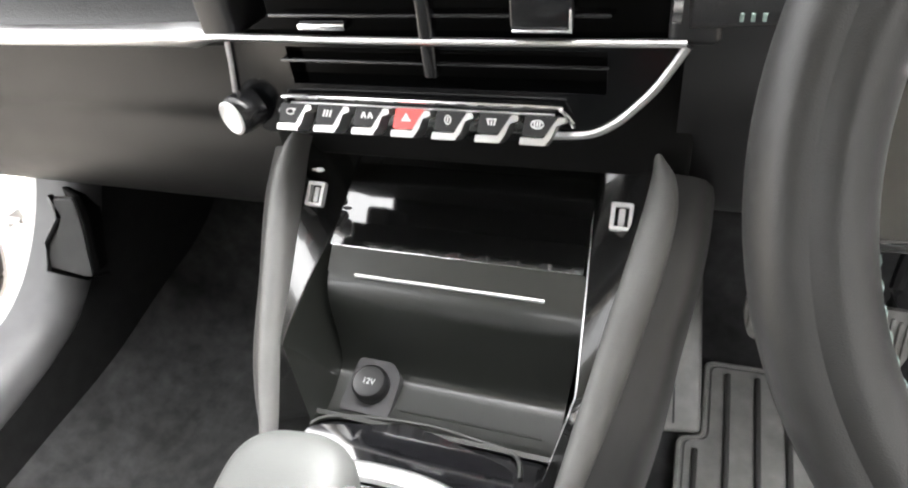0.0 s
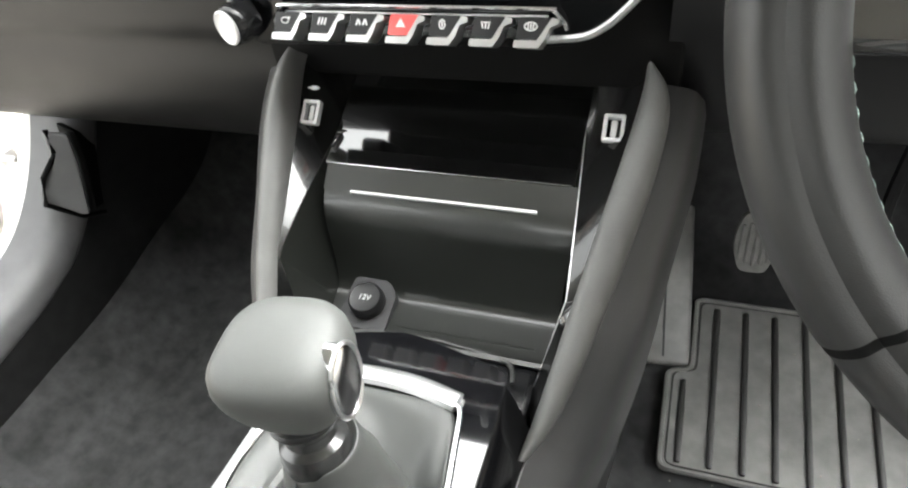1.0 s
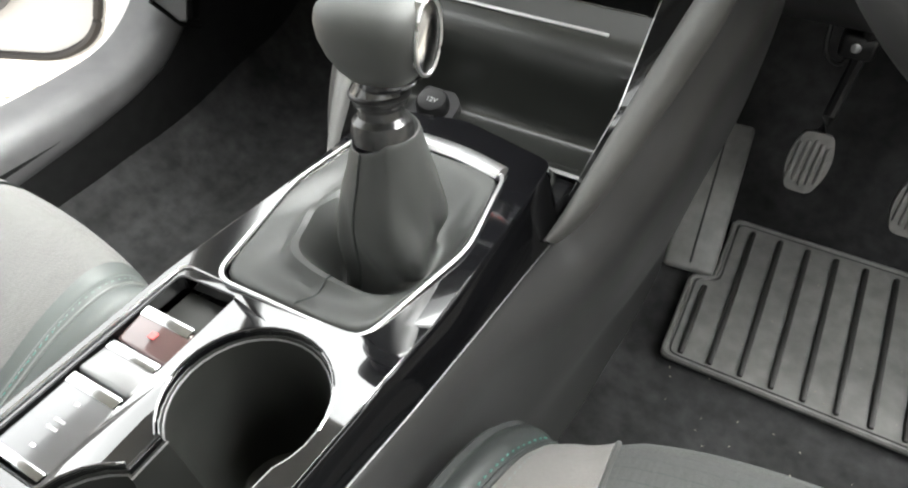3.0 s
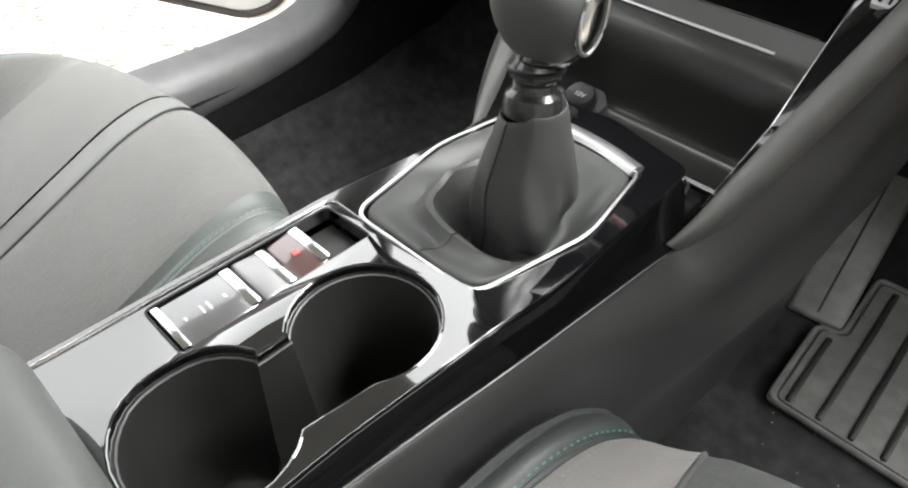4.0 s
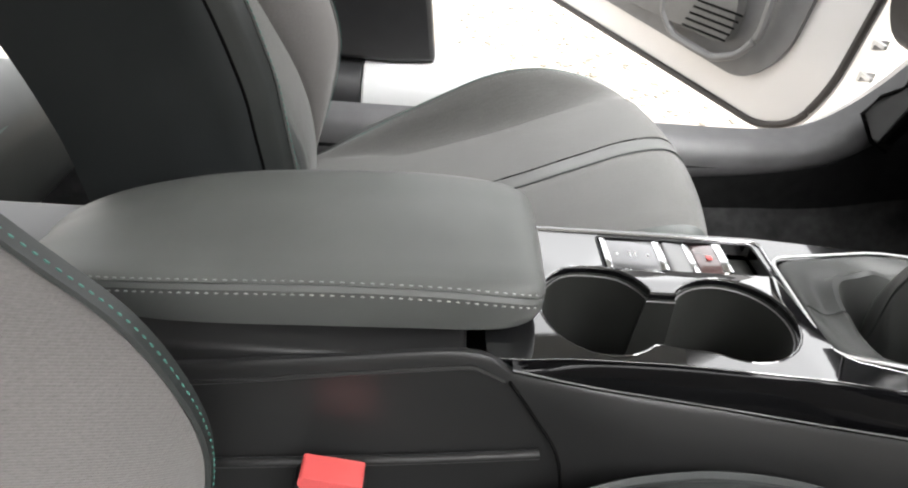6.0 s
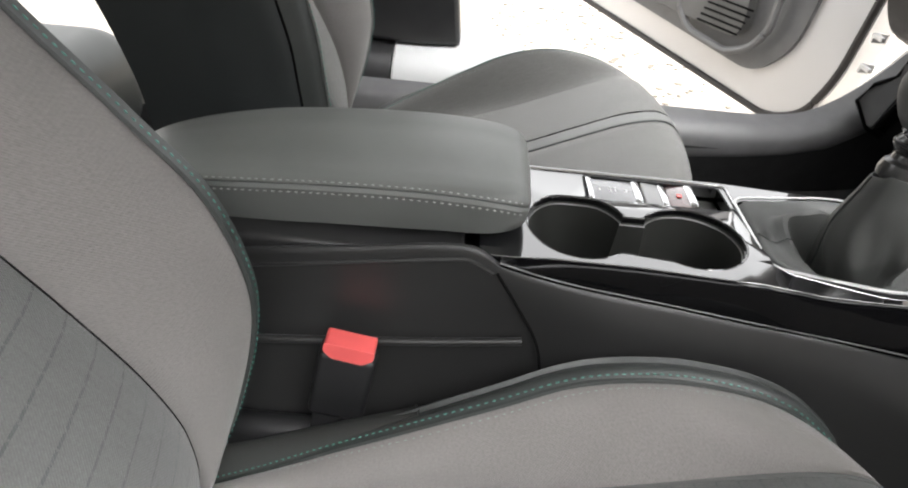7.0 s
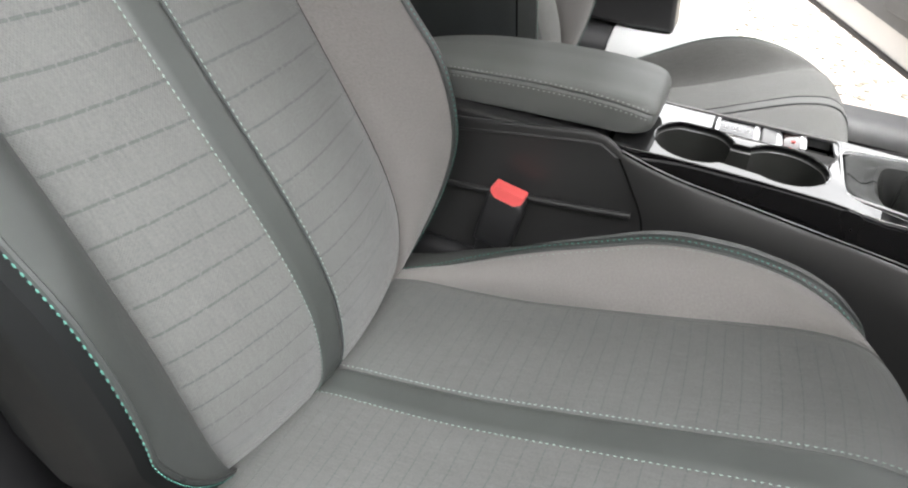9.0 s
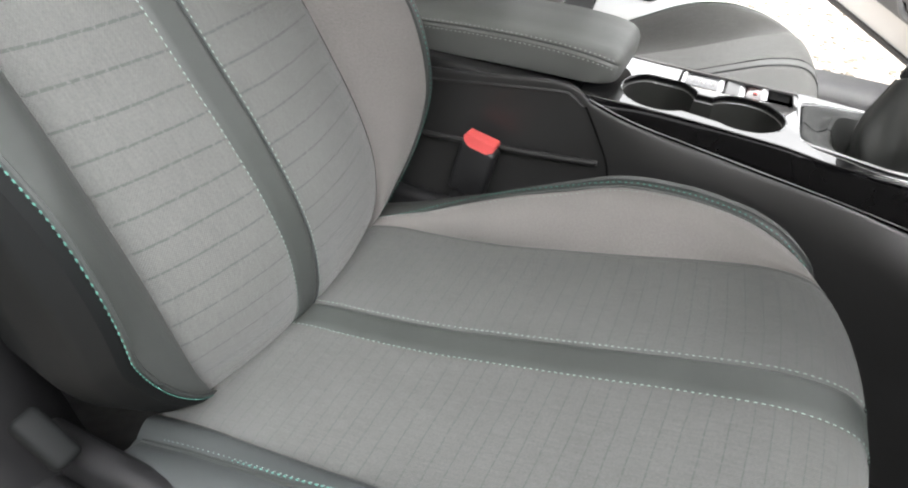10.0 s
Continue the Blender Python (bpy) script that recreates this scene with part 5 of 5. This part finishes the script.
def centre_stack():
    s = thing("centre_stack", 0, 0.78, 0.37, "piano black centre stack with an open storage tray", "centre stack")
    # gloss cheeks: from the tray's edge out to the wing, with a bright edge that breaks at its knee
    brink = catmull([(0.905, 0.530, 0.111), (0.876, 0.513, 0.112), (0.83, 0.498, 0.1155), (0.785, 0.483, 0.119), (0.742, 0.467, 0.122), (0.706, 0.4505, 0.1242), (0.700, 0.442, 0.1225), (0.690, 0.41, 0.1145), (0.680, 0.375, 0.1055), (0.673, 0.352, 0.099)], 46)
    verge = catmull([(0.905, 0.590, 0.154), (0.862, 0.556, 0.153), (0.832, 0.535, 0.1505), (0.797, 0.512, 0.1455), (0.754, 0.484, 0.137), (0.710, 0.456, 0.1285), (0.700, 0.448, 0.126), (0.672, 0.422, 0.1205), (0.645, 0.396, 0.1145), (0.622, 0.374, 0.1085)], 46)
    root = catmull([(0.90, 0.46, 0.109), (0.88, 0.44, 0.109), (0.84, 0.40, 0.109), (0.80, 0.372, 0.109), (0.77, 0.362, 0.108), (0.745, 0.360, 0.107), (0.74, 0.359, 0.106), (0.72, 0.358, 0.103), (0.70, 0.354, 0.100), (0.685, 0.348, 0.097)], 46)

    def between(p, q, sd):
        def f(u, v):
            k = round(v * 45)
            y, z, x = p[k] + (q[k] - p[k]) * u
            return (sd * x + (0.008 * u if sd > 0 else 0.0), y, z)
        return f
    for sd in (-1, 1):
        part("cheek", sheet(between(brink, verge, sd), 6, 45, 0.0015), M_CHEEK, s, "piano black cheek")
        part("cheek_line", tube([(sd * (x - 0.0005), y - 0.001, z + 0.001) for y, z, x in brink], 0.0006, 6), M_SILVER if sd > 0 else M_RING, s, "thin bright edge")
        part("tray_side", sheet(between(brink, root, sd), 4, 45, 0.0012), M_RUBBER_TRAY, s)
    # flap over the tray
    lid = lambda u, v: (0.114 * (2 * u - 1), 0.793 + 0.137 * v, 0.4865 + 0.061 * v)
    part("lid", sheet(lid, 8, 10, 0.001), M_FLAP, s, "glossy black sloping lid over the tray")
    part("lid_line", tube([(-0.112, 0.7925, 0.4872), (0.0, 0.7925, 0.4872), (0.112, 0.7925, 0.4872)], 0.0004, 6), M_CHROME, s, "thin bright lid edge")
    lf = [(0.793 - 0.0015 * i, 0.4855 - 0.0013 * i) for i in range(13)]
    part("lid_lip", sheet(lambda u, v: (-0.1115 + 0.2305 * u, *lf[round(v * 12)]), 8, 12, 0.001), M_RUBBER_TRAY, s, "dark lip below the lid")
    part("lid_bar", tube([(-0.081, 0.7705, 0.4735), (0.087, 0.7715, 0.4725)], 0.0017, 8), M_SATIN, s, "bright bar along the lip")
    # tray
    tr = catmull([(0.7750, 0.4699), (0.7690, 0.4635), (0.7635, 0.450), (0.7615, 0.43), (0.7605, 0.405), (0.7570, 0.382), (0.750, 0.368), (0.735, 0.364), (0.705, 0.362), (0.695, 0.366), (0.690, 0.376)], 30)
    part("tray", sheet(lambda u, v: (-0.108 + (0.216 + 0.012 * max(0.0, min(1.0, (tr[round(v * 29)][1] - 0.37) / 0.09))) * u, *tr[round(v * 29)]), 16, 29, 0.004), M_RUBBER_TRAY, s, "dark rubber storage tray")
    for y in (0.716, 0.734):
        part("tray_rib", tube([(-0.035, y, 0.365), (0.095, y, 0.365)], 0.0022, 6), M_RUBBER_TRAY, s)
    lip = catmull([(-0.107, 0.676, 0.374), (-0.092, 0.689, 0.375), (-0.043, 0.698, 0.375), (0.0, 0.7005, 0.375), (0.033, 0.698, 0.375), (0.070, 0.693, 0.375), (0.082, 0.686, 0.375), (0.086, 0.672, 0.374)], 30)
    part("tray_lip", tube(lip, 0.0022, 7), M_CUP, s)
    part("console_nose", rbox(0, 0.668, 0.364, 0.206, 0.052, 0.016, 0.006), M_COLLAR, s, "piano black nose before the tray")
    return s


def sockets():
    for sd in (-1, 1):
        u = thing("usb_socket", 0.145 * sd, 0.83, 0.53, "small bright framed usb socket in the gloss cheek", "socket", "usb sockets")
        m = Matrix.Translation((0.1385, 0.8275, 0.5215) if sd > 0 else (-0.1305, 0.8175, 0.522)) @ Matrix.Rotation(radians(41), 4, "X")
        part("frame", plate(rounded([(-0.0085, -0.0112), (0.0085, -0.0112), (0.0085, 0.0112), (-0.0085, 0.0112)], 0.002), ([(-0.0055, -0.0082), (0.0055, -0.0082), (0.0055, 0.0082), (-0.0055, 0.0082)],), 0.006, m @ Matrix.Translation((0, 0, 0.0045))), M_SILVER, u, "bright frame")
        part("tongue", rbox(0, 0, 0, 0.005, 0.014, 0.003, 0.0008, 1, m @ Matrix.Translation((0, 0, 0.0005))), M_SILVER, u)
        if sd < 0:
            part("symbol", join(rbox(0, 0, 0, 0.012, 0.0015, 0.0006, 0, 1, m @ Matrix.Translation((0.0, 0.022, 0.0055))), rbox(0, 0, 0, 0.006, 0.004, 0.0006, 0, 1, m @ Matrix.Translation((0.001, 0.022, 0.0056)))), M_MARK, u, "white print")
    k = thing("power_socket", -0.066, 0.728, 0.37, "round black twelve volt socket with hinged cap in the tray", "socket")
    m = Matrix.Translation((-0.066, 0.730, 0.372)) @ Matrix.Rotation(radians(18), 4, "X")
    part("plinth", plate(rounded([(-0.026, -0.026), (0.024, -0.026), (0.024, 0.014), (0.012, 0.026), (-0.022, 0.026)], 0.006), (), 0.012, m @ Matrix.Translation((0, 0, 0.004))), M_SOFT, k, bevel=0.002)
    cap = part("cap", lathe([(0, 0.0), (0.0165, 0.0), (0.017, 0.004), (0.0165, 0.011), (0.0145, 0.0135), (0.011, 0.0125), (0, 0.0125)], 36, m @ Matrix.Translation((0, 0, 0.004))), M_BLACK, k, "round black cap")
    cu = bpy.data.curves.new("legend", "FONT")
    cu.body, cu.size, cu.extrude, cu.align_x, cu.align_y = "12V", 0.0078, 0.0002, "CENTER", "CENTER"
    tx = new("legend", cu)
    tx.matrix_world = m @ Matrix.Translation((0, 0, 0.0168))
    dg = bpy.context.evaluated_depsgraph_get()
    me = bpy.data.meshes.new_from_object(tx.evaluated_get(dg))
    bpy.data.objects.remove(tx)
    me.transform(m @ Matrix.Translation((0, 0, 0.0168)))
    me.materials.clear()
    me.materials.append(M_MARK)
    lg = new("legend", me)
    lg.parent = cap
    tagged(lg, "white 12V print")


# ---- steering wheel, pedals, mat ----
def steering_wheel():
    w = thing("steering_wheel", 0.375, 0.55, 0.71, "small dark leather steering wheel with a stitched rim", "steering wheel")
    m = Matrix.Translation((0.373, 0.58, 0.735)) @ Matrix.Rotation(radians(62), 4, "X")
    R, r = 0.160, 0.0168

    def rimpt(a, rad=R):
        # flattened at top and bottom
        y = rad * math.sin(a)
        y = math.copysign(min(abs(y), 0.152 + 0.25 * (abs(y) - 0.152)) if abs(y) > 0.152 else abs(y), y)
        return m @ Vector((rad * math.cos(a) * 1.03, y, 0))

    def arc(a0, a1, rr, n):
        pts = [rimpt(radians(a0 + (a1 - a0) * i / n)) for i in range(n + 1)]
        ax = m.to_3x3() @ Vector((0, 0, 1))
        c = m.translation
        rings = []
        for i, p in enumerate(pts):
            out = (p - c).normalized()
            ring = []
            for k in range(40):
                t = 2 * math.pi * k / 40
                # a thumb groove runs round the face of the rim
                q = rr * (1 - 0.17 * math.exp(-((t - 1.42) / 0.24) ** 2))
                ring.append(p + out * q * math.cos(t) + ax * q * 1.12 * math.sin(t))
            rings.append(ring)
        return loft(rings)
    part("rim_lower", arc(221, 319, r * 0.97, 44), M_RIM, w, "dark leather lower rim")
    part("rim", arc(-40, 220, r, 110), M_RIM, w, "dark leather rim")
    for a in (220.5, -40.5):
        part("rim_seam", arc(a - 0.7, a + 0.7, r * 0.985, 3), M_DEEP, w)
    ax = m.to_3x3() @ Vector((0, 0, 1))
    part("rim_stitching", stitches(lambda f: rimpt(radians(125 + 95 * f), R - r + 0.001) + ax * 0.003, ax), M_STITCH, w, "pale stitching")
    part("hub", lathe([(0, -0.03), (0.06, -0.03), (0.072, -0.01), (0.068, 0.006), (0.05, 0.016), (0, 0.02)], 40, m @ Matrix.Translation((0, -0.005, -0.02))), M_SOFT, w, "dark padded hub")
    for a in (180, 0):
        sp = loft([[m @ Vector((q * math.cos(radians(a)), hh, dz)) for hh, dz in ((0.022, -0.012), (0.022, 0.006), (-0.026, 0.006), (-0.026, -0.012))] for q in (0.05, 0.10, 0.158)])
        part("spoke", sp, M_GLOSS, w, "gloss black spoke", bevel=0.004)
    sp = loft([[m @ Vector((hh, -q, dz)) for hh, dz in ((0.03, -0.012), (0.03, 0.004), (-0.03, 0.004), (-0.03, -0.012))] for q in (0.05, 0.10, 0.15)])
    part("spoke", sp, M_SATIN, w, "satin lower spoke", bevel=0.004)
    st = thing("column_stalk", 0.25, 0.72, 0.735, "dark column stalk with a chrome ring and white marks", "stalk")
    part("arm", tube([(0.34, 0.73, 0.735), (0.26, 0.725, 0.735), (0.172, 0.72, 0.735)], [0.013, 0.016, 0.019], 16), M_SOFT, st)
    part("end_ring", tube([(0.168, 0.7197, 0.735), (0.164, 0.7195, 0.735)], 0.0165, 16), M_CHROME, st, "chrome ring")
    for i in range(3):
        part("mark", rbox(0.193 + i * 0.0045, 0.7015, 0.727, 0.0016, 0.0015, 0.0034, 0, 1), M_STITCH, st)


def pedals():
    for x, y, z in ((0.303, 1.052, 0.231), (0.434, 1.037, 0.222)):
        p = thing("pedal", x, y, z, "ribbed grey rubber foot pedal on a black arm", "pedal", "foot pedals")
        m = Matrix.Translation((x, y, z)) @ Matrix.Rotation(radians(70), 4, "X") @ Matrix.Scale(0.93, 4)
        out = rounded([(-0.017, -0.043), (0.017, -0.043), (0.0275, -0.012), (0.0275, 0.014), (0.019, 0.043), (-0.019, 0.043), (-0.0275, 0.014), (-0.0275, -0.012)], 0.01, 4)
        part("pad", plate(out, (), 0.012, m), M_PEDAL, p, bevel=0.003)
        for i in range(5):
            xx = -0.0184 + i * 0.0092
            ln = 0.066 - abs(i - 2) * 0.007
            part("rib", rbox(0, 0, 0, 0.0052, ln, 0.004, 0.0015, 2, m @ Matrix.Translation((xx, 0, 0.0015))), M_PEDAL, p)
        arm = catmull([(x, y + 0.012, z), (x + 0.004, y + 0.05, z + 0.06), (x + 0.006, y + 0.05, z + 0.16), (x + 0.006, y + 0.03, z + 0.26)], 12)
        part("arm", tube(arm, 0.008, 8), M_BLACK, p, "black steel arm")
    q = thing("footrest", 0.222, 1.05, 0.05, "grey rubber faced footrest beside the pedals", "footrest")
    m = Matrix.Translation((0.203, 1.075, 0.118)) @ Matrix.Rotation(radians(6), 4, "Z") @ Matrix.Rotation(radians(38), 4, "X")
    part("pad", rbox(0, 0, 0, 0.074, 0.235, 0.016, 0.007, 3, m), M_MAT, q)
    part("groove", rbox(0, 0, 0, 0.003, 0.21, 0.002, 0.0005, 1, m @ Matrix.Translation((0, 0, 0.0082))), M_BLACK, q)
    wire = catmull([(0.262, 1.12, 0.42), (0.27, 1.10, 0.36), (0.292, 1.11, 0.34), (0.30, 1.12, 0.36)], 12)
    wr = thing("pedal_bracket", 0.29, 1.12, 0.36, "black pedal bracket and thin cable under the dashboard", "bracket")
    part("cable", tube(wire, 0.003, 6), M_BLACK, wr)
    part("pivot", rbox(0.303, 1.12, 0.37, 0.04, 0.05, 0.03, 0.006), M_BLACK, wr)
    part("bolt", lathe([(0, 0), (0.006, 0), (0.006, 0.004), (0, 0.005)], 12, Matrix.Translation((0.30, 1.094, 0.372)) @ Matrix.Rotation(radians(90), 4, "X")), M_SATIN, wr, "bright bolt")


def floor_mat():
    t = thing("floor_mat", 0.4, 0.95, 0.02, "black ribbed rubber floor mat in the driver footwell", "floor mat")
    m = Matrix.Translation((0, 0.832, 0.026)) @ Matrix.Rotation(math.atan(0.187), 4, "X")
    out = rounded([(0.218, 0.0), (0.60, 0.0), (0.60, 0.27), (0.249, 0.27), (0.249, 0.148), (0.218, 0.142)], 0.012, 4)
    part("sheet", plate(out, (), 0.006, m), M_MAT, t, bevel=0.002)
    part("raised_border", tube([m @ Vector((x * 0.985 + 0.006, y * 0.975 + 0.003, 0.001)) for x, y in out], 0.0034, 6, closed=True), M_MAT, t, "raised rubber edge")
    part("border_groove", tube([m @ Vector((0.41 + (x - 0.41) * 0.962 + 0.003, 0.135 + (y - 0.135) * 0.94, 0.0004)) for x, y in out], 0.0013, 6, closed=True), M_MATRIB, t)
    rng = random.Random(4)
    for i in range(10):
        x = 0.243 + 0.0385 * i
        y0, y1 = 0.012, (0.130 if i == 0 else 0.252)
        part("rib", rbox(0, 0, 0, 0.0075, y1 - y0, 0.008, 0.003, 2, m @ Matrix.Translation((x + rng.uniform(-0.0006, 0.0006), (y0 + y1) / 2, 0.002))), M_MATRIB, t)
    bits = [rbox(0, 0, 0, rng.uniform(0.0006, 0.0018), rng.uniform(0.0006, 0.0018), 0.001, 0, 1, m @ Matrix.Translation((rng.uniform(0.23, 0.58), rng.uniform(-0.12, 0.25), 0.0012 if i % 3 else -0.002))) for i in range(60)]
    tagged(finish("dust_specks", join(*bits), M_GROUND, smooth=False), "pale specks of grit on the mat and carpet", "grit", kind="stuff")


# unseen wall, added to hold back sky light from the driver's side
def blocker_wall():
    bm = rbox(3.0, 6.0, 0.95, 0.2, 24, 2.7, 0.02)
    tagged(finish("wall_blocker", bm, M_BLOCKER), "plain grey unseen wall added to block side light", "wall", kind="structure")


def gravel():
    rng = random.Random(8)
    bm = bmesh.new()
    for i in range(700):
        x, y = -1.6 - 2.6 * rng.random() ** 1.2, 0.2 + 1.8 * rng.random()
        r = rng.uniform(0.005, 0.020)
        bmesh.ops.create_icosphere(bm, subdivisions=1, radius=r, matrix=Matrix.Translation((x, y, -0.378)) @ Matrix.Diagonal((1, rng.uniform(0.6, 1.3), 0.5, 1)))
    tagged(finish("loose_grit", bm, M_GRIT), "brown grit and crumbs scattered on the ground", "grit", kind="stuff")


ground()
blocker_wall()
gravel()
shell()
sills()
door()
driver = seat("driver_seat", "driver seat in grey cloth and dark leather with teal stitching", "front seats")
INBOARD[0], SET[0] = 0.15, 0.018
other = seat("passenger_seat", "passenger seat in grey cloth and dark leather beside the console", "front seats", True)
other.location = (-SEAT - 0.012, 0.145, -0.035)
rear_bench()
console()
gear_lever()
armrest()
buckle()
dashboard()
toggles()
centre_stack()
sockets()
steering_wheel()
pedals()
floor_mat()
